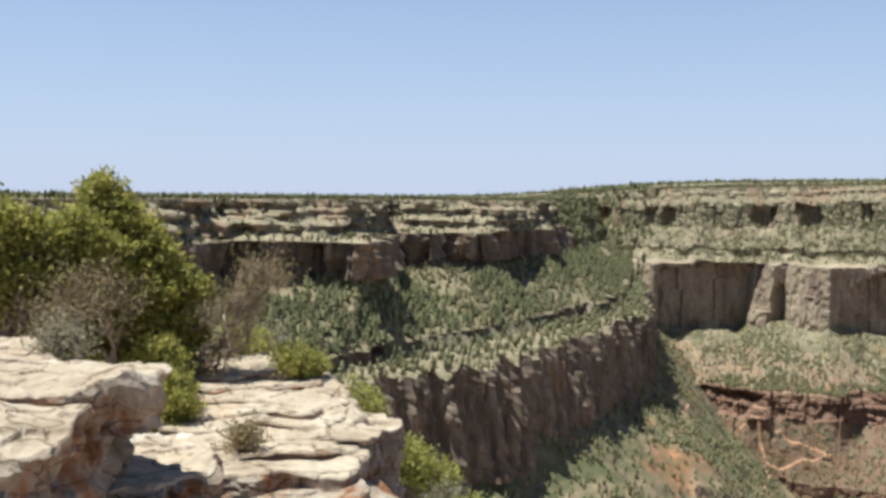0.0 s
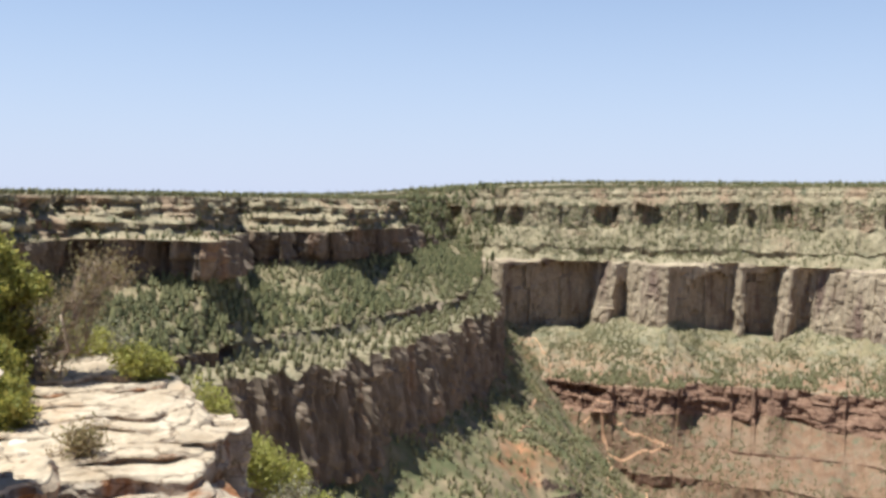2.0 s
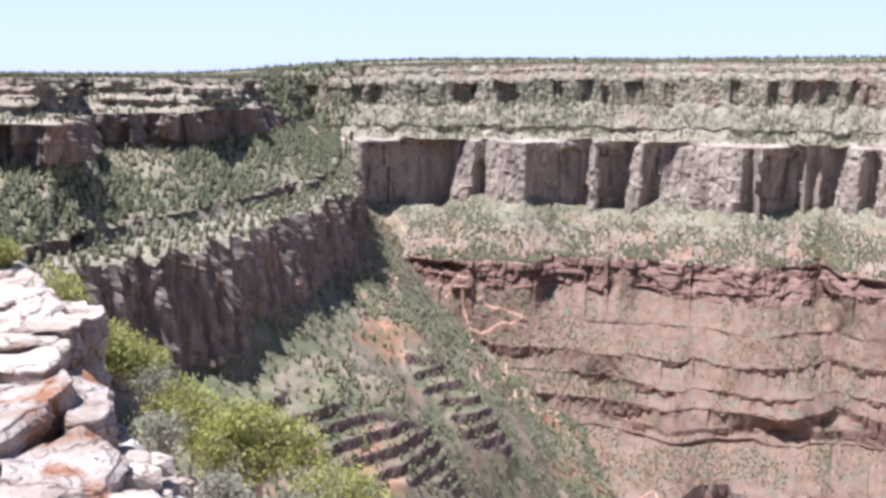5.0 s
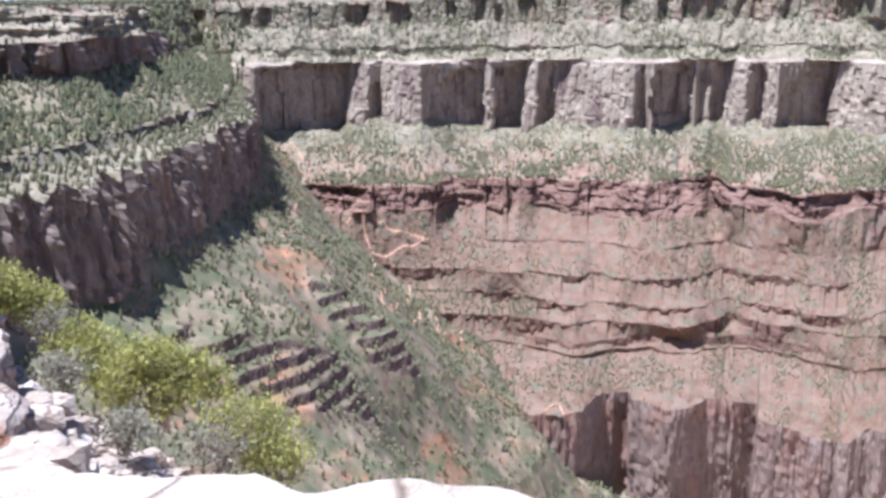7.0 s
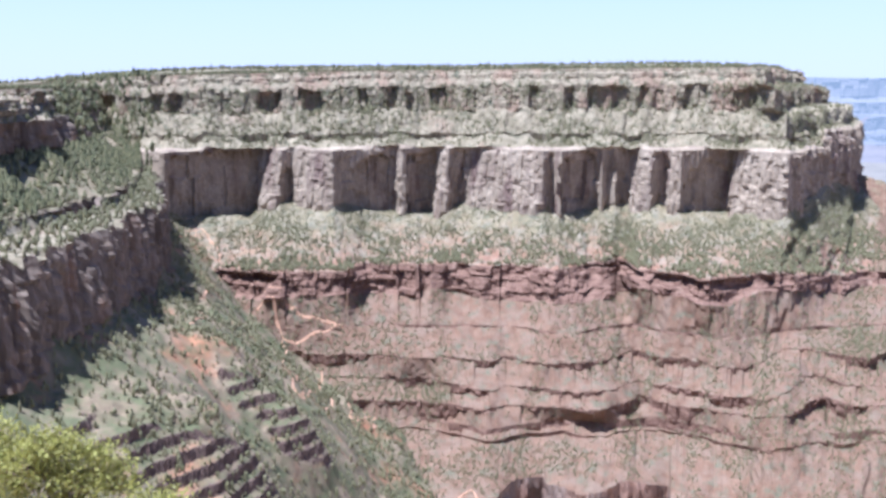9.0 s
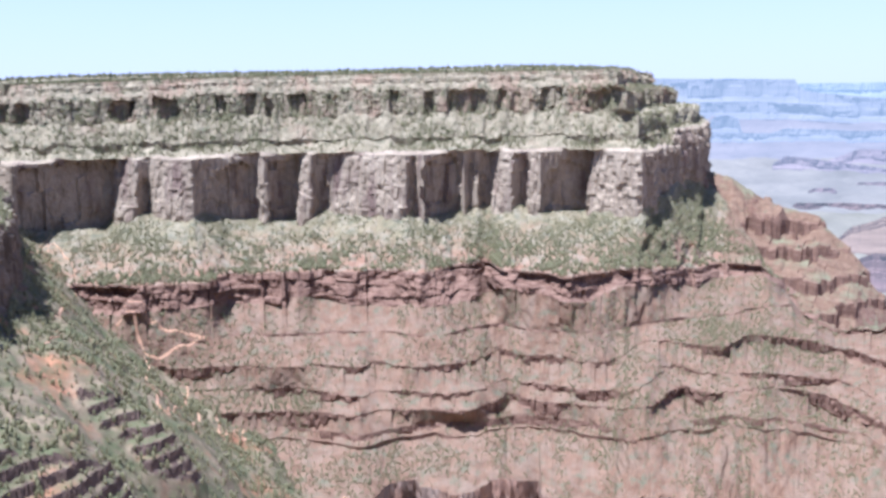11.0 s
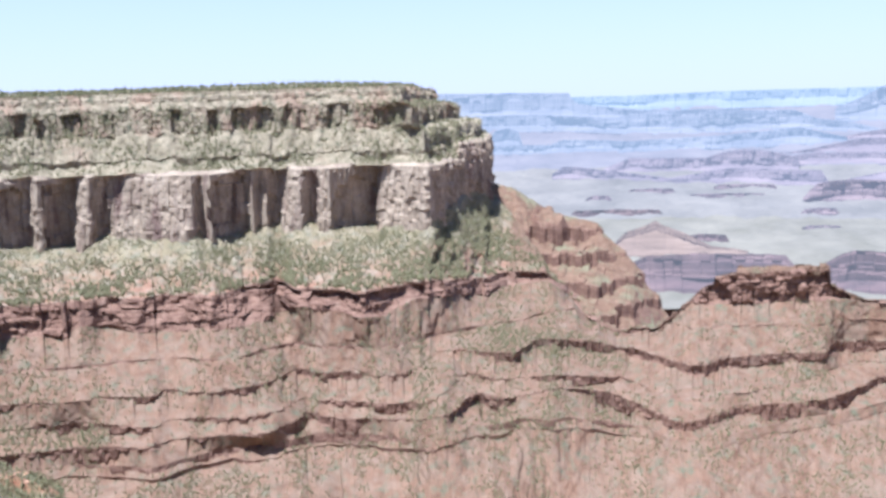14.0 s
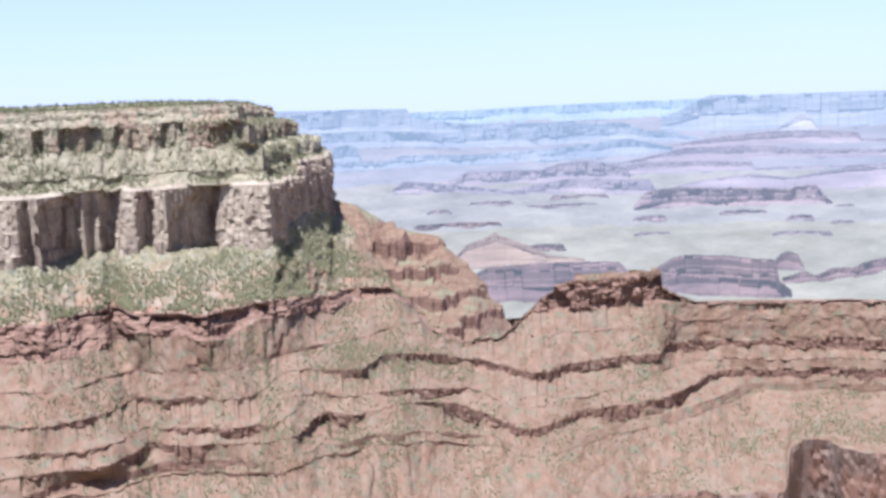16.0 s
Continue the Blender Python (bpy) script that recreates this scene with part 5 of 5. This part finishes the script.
GZ = GZ + near_k * (0.12 * fbm(gx_ / 0.7, gy_ / 0.7, seed=123, octaves=4) + 0.05 * np.clip(fbm(gx_ / 0.16, gy_ / 0.16, seed=125, octaves=2), 0, 1)) * np.clip(GR / 2, 0, 1)
tagged(link_grid("ground", np.stack([gx_, gy_, GZ], 2), RUBBLE), "pale stony rim ground with dry scrub", "ground", kind="structure")


def slab(name, outline, top, bottom, seed, label, material=LIMESTONE, side=None, rough=0.062, beds=3, tilt=(0, 0)):
    """A weathered limestone block: outline in bearing and distance, cracked and bedded sides, an uneven top."""
    pts = np.array([polar(a, d) for a, d in outline])
    closed = np.vstack([pts, pts[:1]])
    u = np.concatenate([[0], np.cumsum(np.linalg.norm(np.diff(closed, axis=0), axis=1))])
    n = int(np.clip(u[-1] / 0.035, 70, 260))
    at = np.linspace(0, u[-1], n, endpoint=False)
    ring = np.stack([np.interp(at, u, closed[:, 0]), np.interp(at, u, closed[:, 1])], 1)
    for _ in range(2):
        ring = ring * 0.6 + 0.2 * (np.roll(ring, 1, 0) + np.roll(ring, -1, 0))
    mid_ = ring.mean(0)
    out = ring - mid_
    out /= np.linalg.norm(out, axis=1, keepdims=True)
    jag = rough * (1.2 * fbm(at / 0.5, 0 * at + seed, seed=seed, octaves=3) + 1.6 * (np.abs(fbm(at / 0.35, 0 * at, seed=seed + 3, octaves=2)) - 0.4))
    rows = []
    for f in np.concatenate([np.linspace(0.02, 0.93, 34), [0.955, 0.975, 0.99, 1.0]]):
        p = mid_ + (ring + out * jag[:, None] - mid_) * f
        z = top + tilt[0] * (p[:, 0] - mid_[0]) + tilt[1] * (p[:, 1] - mid_[1])
        z = z + rough * (0.9 * fbm(p[:, 0] / 0.6, p[:, 1] / 0.6, seed=seed + 7, octaves=4)) + rough * 0.7 * np.round(2.0 * fbm(p[:, 0] / 0.8, p[:, 1] / 0.6, seed=seed + 8, octaves=3)) / 2.0
        z = z - 0.02 * max(0, (f - 0.97) / 0.03) ** 2
        rows.append(np.column_stack([p, z]))
    nside = max(8, int((top - bottom) / 0.035))
    lip = rows[-1]
    for i in range(1, nside + 1):
        f = i / nside
        z = lip[:, 2] * (1 - f) + bottom * f
        bed = np.round(np.sin((z + 0.05 * fbm(at / 0.4, 0 * at, seed=seed + 11)) * beds * 6.28 / max(0.15, top - bottom)) * 1.5) / 1.5
        push_ = rough * (0.7 * bed * 0.5 + 1.2 * np.round(2.5 * fbm(at / 0.45, z / 0.3, seed=seed + 14, octaves=2)) / 2.5 + 0.7 * fbm(at / 0.2, z / 0.15, seed=seed + 13, octaves=4) - 1.2 * f)
        crack = -rough * 2.2 * np.clip(0.12 - np.abs(vnoise(at / 0.7, z / 1.4, seed=seed + 15)), 0, 1) / 0.12
        rows.append(np.column_stack([lip[:, :2] + out * (push_ + crack)[:, None], z]))
    P = np.array(rows)
    P = np.concatenate([P, P[:, :1]], 1)
    base = thing(name, label, "rock", group="rim rocks")
    link_grid("top", P[:38], material, base, False)
    link_grid("face", P[37:], side or LICHEN, base, False, "orange lichen-stained broken face")
    return base


slab("limestone_block", [(-29, 5.9), (-23.5, 5.85), (-19.7, 5.9), (-17.5, 6.15), (-15.9, 6.2), (-15.7, 6.55), (-17.4, 7.1), (-20.4, 7.45), (-21.5, 8.2), (-29, 8.4)], 0.55, 0.22, 201,
     "pale limestone block with orange lichen on its face", beds=2)
slab("limestone_block", [(-29, 4.8), (-23, 5.0), (-20.3, 5.3), (-19, 5.7), (-18.9, 6.1), (-24, 6.3), (-29, 6.2)], 0.44, -0.5, 203, "pale limestone block with rust-stained broken sides", beds=3)
slab("limestone_block", [(-30, 4.2), (-24, 4.4), (-22.4, 4.7), (-23, 5.1), (-30, 5.2)], 0.25, -0.6, 204, "low limestone block at the foot of larger ones")
slab("limestone_block", [(-27, 6.1), (-18.5, 6.25), (-16.5, 6.5), (-17.5, 7.2), (-22, 7.8), (-28, 8)], 0.26, -0.5, 205, "undercut limestone block beneath a ledge", LICHEN, beds=3)
bed_rng = np.random.default_rng(207)
for k in range(8):
    d0, z0, end_ = 9.55 - 0.3 * k, -0.01 - 0.046 * k, -7.0 + 0.42 * k
    j_ = bed_rng.uniform(-0.13, 0.13, 6)
    slab("limestone_bed", [(-15.0, d0 + j_[0]), (-12.4, d0 - 0.06 + j_[1]), (-10.2, d0 + 0.04 + j_[2]), (end_ - 1.3, d0 - 0.03 + j_[3]), (end_, d0 + 0.16 + j_[4]), (end_ + 0.5, d0 + 0.65), (end_ - 0.4, d0 + 1.15 + j_[5]), (-10, d0 + 1.3), (-15.0, d0 + 1.25)],
         z0, z0 - 0.14 - (0.35 if k == 7 else 0), 207 + 3 * k, ("thin cracked bed of pale limestone in a stepped ledge", "bleached limestone bed with a rusty broken edge")[k % 2], beds=2, rough=0.034, tilt=(0.0, 0.06))
slab("limestone_ledge", [(-5.9, 8.0), (-4.4, 7.85), (-3.1, 7.95), (-2.8, 8.4), (-3.2, 8.9), (-4.8, 9.0), (-5.9, 8.7)], -0.22, -1.3, 213, "rounded limestone nose with a rust-orange face", beds=2)
slab("limestone_block", [(-11, 6.5), (-7.5, 6.6), (-5, 6.9), (-4.2, 7.3), (-5, 7.75), (-8, 7.7), (-11, 7.5)], -0.5, -1.6, 215, "tilted limestone block streaked with lichen", LICHEN, beds=3, rough=0.045, tilt=(0.05, 0.12))
slab("limestone_block", [(-4.4, 6.9), (-2.6, 6.95), (-1.6, 7.2), (-2.2, 7.7), (-3.6, 7.9), (-4.6, 7.6)], -0.62, -1.8, 217, "weathered limestone block split by a crack", LICHEN, beds=3, rough=0.045, tilt=(-0.25, 0.1))
slab("limestone_block", [(-9, 5.7), (-5.5, 5.8), (-2.5, 6.1), (-1.6, 6.5), (-3.4, 6.85), (-8, 6.6)], -0.72, -2.0, 219, "limestone block with a rusty lichen band", LICHEN, beds=3, rough=0.045, tilt=(-0.1, 0.16))
slab("limestone_block", [(-18.2, 6.3), (-14.5, 6.25), (-12, 6.6), (-11.8, 7.2), (-15, 7.6), (-18, 7.3)], -0.12, -0.8, 221, "sunlit limestone block below an overhang", beds=3)
slab("limestone_block", [(-15.5, 5.4), (-11.5, 5.6), (-10.8, 6.2), (-13, 6.5), (-16, 6.2)], -0.32, -1.0, 222, "low broken limestone block", beds=3)
slab("parapet_ledge", [(-60, 1.5), (-30, 1.85), (-8, 2.12), (2, 2.1), (8, 2.02), (13, 1.9), (20, 1.92), (27, 1.88), (36, 1.6), (45, 1.2), (45, 0.85), (0, 0.75), (-60, 0.75)], 0.67, -0.2, 225, "bleached white limestone ledge at the viewpoint", LIMESTONE, rough=0.03)


def tube(pts, r0, r1, V, F, sides=5):
    """A tapered branch along points, added to the lists."""
    pts = [Vector(p) for p in pts]
    base = len(V)
    for i, p in enumerate(pts):
        d = (pts[min(i + 1, len(pts) - 1)] - pts[max(i - 1, 0)]).normalized()
        a = d.orthogonal().normalized()
        b_ = d.cross(a)
        r = r0 + (r1 - r0) * i / (len(pts) - 1)
        for k_ in range(sides):
            th = 2 * math.pi * k_ / sides
            V.append(p + a * math.cos(th) * r + b_ * math.sin(th) * r)
    for i in range(len(pts) - 1):
        for k_ in range(sides):
            a0, a1 = base + i * sides + k_, base + i * sides + (k_ + 1) % sides
            F.append((a0, a1, a1 + sides, a0 + sides))


def wander(p, q, rng, amount, n=5):
    p, q = np.array(p), np.array(q)
    out = [p + (q - p) * f + rng.normal(0, amount, 3) * math.sin(math.pi * f) for f in np.linspace(0, 1, n)]
    return out


def plant(name, foot, blobs, clumps, blades, blade, leaf_mat, wood_mat, label, category, seed, trunk=0.05, clump=0.07, twigs=0.4, flat_=0.8, group=""):
    """A bush or small tree: a stem, limbs to each mass of leaves, twigs, and many small blades in clumps."""
    rng = np.random.default_rng(seed)
    foot = np.array(foot, float)
    body = thing(name, label, category, group=group)
    body.location = foot
    V, F, LV = [], [], []
    fork = np.array([0, 0, 0.12 * max(b_[2] for b_ in blobs)])
    tube(wander((0, 0, -0.08), fork, rng, 0.01, 4), trunk, trunk * 0.8, V, F, 7)
    total = sum(b_[3] ** 2 for b_ in blobs)
    for bx, by, bz, br in blobs:
        c = np.array((bx, by, bz))
        limb = wander(fork, c, rng, 0.05 + 0.04 * np.linalg.norm(c), 7)
        tube(limb, trunk * 0.6, trunk * 0.18, V, F, 5)
        m = max(2, int(clumps * br * br / total))
        dirs = rng.normal(0, 1, (m, 3))
        dirs /= np.linalg.norm(dirs, axis=1, keepdims=True)
        rad = br * rng.uniform(0.25, 1.12, m) ** 0.6
        cs = c + dirs * rad[:, None] * (1, 1, flat_)
        for j in range(m):
            if rng.random() < twigs:
                tube(wander(limb[rng.integers(3, 7)], cs[j], rng, 0.02, 4), trunk * 0.12, trunk * 0.05, V, F, 3)
        k_ = m * blades
        cc = np.repeat(cs, blades, 0) + rng.normal(0, clump, (k_, 3)) * (1, 1, 0.8)
        d = rng.normal(0, 1, (k_, 3)) + np.repeat(dirs, blades, 0) * 0.6 + (0, 0, 0.5)
        d /= np.linalg.norm(d, axis=1, keepdims=True)
        w = np.cross(d, rng.normal(0, 1, (k_, 3)))
        w /= np.linalg.norm(w, axis=1, keepdims=True)
        ln = blade * rng.uniform(0.6, 1.4, (k_, 1))
        LV.append(np.stack([cc - d * ln * 0.5, cc + w * ln * 0.24, cc + d * ln * 0.5, cc - w * ln * 0.24], 1))
    link_mesh("stem", np.array([v[:] for v in V]), np.array(F), wood_mat, body, True)
    if blades:
        LVa = np.concatenate(LV).reshape(-1, 3)
        link_mesh("foliage", LVa, np.arange(len(LVa)).reshape(-1, 4), leaf_mat, body)
    return body


def spot(az, d, z):
    x, y = polar(az, d)
    return (float(x), float(y), z)


def masses(foot, rows):
    """Masses of leaves given by bearing, distance, height and radius, seen from a foot."""
    return [(*(np.array(spot(a, d, z)) - np.array(foot)), r) for a, d, z, r in rows]


f0 = spot(-15.6, 9.9, -0.25)
# last five masses, low in front, are added leaves standing in for shadow
plant("juniper_tree", f0, masses(f0, [(-18.1, 9.9, 1.62, 0.2), (-17.3, 9.9, 1.42, 0.24), (-18.7, 9.8, 1.28, 0.24), (-16.4, 9.9, 1.2, 0.26), (-15.4, 9.9, 0.98, 0.27), (-17.6, 9.7, 1.0, 0.3), (-14.5, 9.9, 0.72, 0.24),
                                      (-16.2, 9.7, 0.72, 0.3), (-18.6, 9.9, 0.78, 0.28), (-15.0, 9.8, 0.42, 0.26), (-16.6, 9.9, 0.3, 0.28), (-14.6, 9.9, 0.1, 0.24), (-15.8, 9.9, -0.05, 0.24), (-13.4, 9.8, 0.35, 0.14),
                                      (-19.6, 10.0, 1.25, 0.2), (-20.4, 10.1, 1.2, 0.24), (-19.4, 9.9, 0.8, 0.3), (-20.6, 10.0, 0.8, 0.3), (-21.6, 10.1, 1.15, 0.24), (-22.6, 10.1, 1.2, 0.2), (-19.8, 10.0, 0.4, 0.28), (-18.0, 9.9, 0.35, 0.28), (-13.8, 9.9, 0.75, 0.2), (-15.2, 9.2, 0.2, 0.2), (-14.7, 8.9, 0.0, 0.18), (-14.2, 8.6, -0.1, 0.14), (-15.4, 8.9, -0.05, 0.18), (-14.9, 8.6, -0.2, 0.16)]),
      2700, 26, 0.052, JUNIPER, BARK, "dense green juniper on the rocky rim", "tree", 301, 0.07, 0.045, 0.2)
f0 = spot(-22.4, 9.2, 0.1)
plant("juniper_tree", f0, masses(f0, [(-22.6, 9.2, 1.35, 0.2), (-21.4, 9.2, 1.25, 0.18), (-24, 9.2, 1.3, 0.3), (-21.2, 9.2, 0.9, 0.22), (-22.8, 9.2, 0.95, 0.26), (-24.5, 9.2, 0.8, 0.3), (-20.4, 9.4, 1.2, 0.22), (-20.6, 9.3, 0.7, 0.26), (-19.6, 9.4, 1.3, 0.22), (-19.4, 9.4, 0.85, 0.26), (-18.6, 9.4, 1.1, 0.22)]),
      1100, 24, 0.052, JUNIPER, BARK, "open yellow-green juniper with a dark leaning trunk", "tree", 303, 0.06, 0.06, 0.4)
for a_, d_, z_, h_, sd in ((-19.4, 8.7, 0.35, 0.75, 311), (-17.8, 9.0, 0.1, 1.1, 313), (-21.0, 8.8, 0.3, 0.55, 315)):
    f0 = spot(a_, d_, z_)
    plant("dry_shrub", f0, [(0.0, 0, h_ * 0.8, 0.2), (0.15, 0.05, h_ * 0.6, 0.2), (-0.16, 0, h_ * 0.62, 0.2), (0.02, -0.05, h_ * 0.4, 0.22)], 110, 7, 0.03, TAN_LEAF, DEADWOOD,
          "dry tan shrub in front of the juniper", "shrub", sd, 0.02, 0.05, 0.9, group="dry shrubs")
f0 = spot(-13.0, 9.6, -0.2)
plant("bare_shrub", f0, masses(f0, [(-12.6, 9.7, 0.55, 0.2), (-11.2, 9.8, 0.72, 0.22), (-10.0, 9.8, 0.92, 0.24), (-9.2, 9.8, 0.85, 0.2), (-11.6, 9.7, 0.35, 0.2), (-12.4, 9.6, 0.1, 0.18), (-10.4, 9.8, 0.6, 0.18)]),
      330, 7, 0.032, TAN_LEAF, DEADWOOD, "bleached half-bare shrub with forked grey limbs", "shrub", 321, 0.035, 0.06, 1.0)
for a_, d_, z_, r_, sd, mat_, lab in ((-8.2, 9.6, -0.05, 0.14, 331, YELLOW_GREEN, "small yellow-green bush on the ledge"), (-7.3, 9.7, -0.1, 0.12, 332, YELLOW_GREEN, "small yellow-green bush on the ledge"),
                                      (-11.0, 10.6, -0.12, 0.22, 333, YELLOW_GREEN, "yellow-green bush behind the ledge"), (-12.3, 10.4, -0.12, 0.2, 334, SAGE, "grey-green brush behind the ledge"),
                                      (-4.9, 10.2, -0.75, 0.25, 335, YELLOW_GREEN, "yellow-green bush below the ledge"), (-9.8, 10.8, -0.1, 0.18, 336, SAGE, "grey-green brush behind the ledge"),
                                      (-1.9, 9.6, -1.05, 0.2, 337, YELLOW_GREEN, "leafy yellow-green bush under the rock nose"), (-0.7, 9.5, -1.2, 0.2, 338, YELLOW_GREEN, "leafy yellow-green bush under the rock nose"),
                                      (1.7, 9.0, -1.5, 0.22, 339, YELLOW_GREEN, "bright green bush on the stony slope"), (0.3, 9.2, -1.25, 0.12, 340, SAGE, "grey sage on the stony slope"),
                                      (2.2, 8.8, -1.6, 0.2, 341, YELLOW_GREEN, "bright green bush on the stony slope"), (10.5, 7.9, -2.0, 0.26, 342, YELLOW_GREEN, "yellow-green bush at the slope's edge"),
                                      (3.6, 7.3, -1.5, 0.09, 344, SAGE, "low sage in pale rubble"), (0.6, 8.0, -1.25, 0.1, 345, SAGE, "grey sage below the rocks"),
                                      (8.6, 7.6, -1.95, 0.18, 346, SAGE, "low sage in pale rubble"), (11.6, 7.7, -2.15, 0.22, 347, YELLOW_GREEN, "yellow-green bush at the slope's edge"),
                                      (-20.2, 7.75, 0.45, 0.12, 348, SAGE, "grass tuft at the back of a block"), (-10.8, 7.9, -0.27, 0.05, 349, TAN_LEAF, "dry tuft in a crack")):
    plant("bush", spot(a_, d_, z_), [(0, 0, r_ * 1.5, r_), (r_ * 0.7, 0, r_ * 1.1, r_ * 0.8), (-r_ * 0.7, 0.05, r_ * 1.15, r_ * 0.8), (0.02, -r_ * 0.4, r_ * 0.7, r_ * 0.8)], *((170, 16) if mat_ is YELLOW_GREEN else (120, 9)), 0.035, mat_, DEADWOOD, lab, "bush", sd,
          0.02, 0.04 if mat_ is YELLOW_GREEN else 0.07, 0.8, group="rim bushes")
f0 = spot(5.7, 8.5, -1.85)
plant("bush", f0, [(0, 0, 0.56, 0.22), (-0.26, 0, 0.48, 0.2), (0.28, 0, 0.43, 0.2), (-0.38, 0.05, 0.3, 0.17), (0.4, 0, 0.26, 0.17), (0.05, -0.1, 0.3, 0.22), (-0.12, 0, 0.64, 0.16)], 420, 20, 0.035, YELLOW_GREEN, DEADWOOD,
      "broad olive-green bush on the stony slope", "bush", 361, 0.03, 0.05, 0.5, group="rim bushes")

# loose stones on the slope below the rim
rng = np.random.default_rng(401)
n = 900
st_az, st_d = rng.uniform(-5, 13, n), rng.uniform(4.5, 9.5, n)
sx_, sy_ = polar(st_az, st_d)
ci = np.clip(np.round((st_az + 180) * 2).astype(int), 0, 720)
ri = np.clip(np.searchsorted(gr, st_d), 0, len(gr) - 1)
st_z = GZ[ri, ci]
CUBE_V = BALL_V[:, :] * 1.0
jit = rng.uniform(0.6, 1.2, (n, len(CUBE_V), 1))
size = (rng.uniform(0.03, 0.13, n) * rng.uniform(0.5, 1, n) + 0.12 * (rng.random(n) > 0.93))[:, None, None]
P = np.clip(CUBE_V[None] * jit, -0.62, 0.62) * size * np.array((1.4, 1.1, 0.7)) * rng.uniform(0.7, 1.3, (n, 1, 3)) + np.stack([sx_, sy_, st_z + size[:, 0, 0] * 0.2], 1)[:, None, :]
tagged(link_mesh("loose_stones", P.reshape(-1, 3), (BALL_F[None] + (np.arange(n) * len(BALL_V))[:, None, None]).reshape(-1, 3), LIMESTONE), "pale loose stones on the slope below the rim", "stones", kind="stuff")
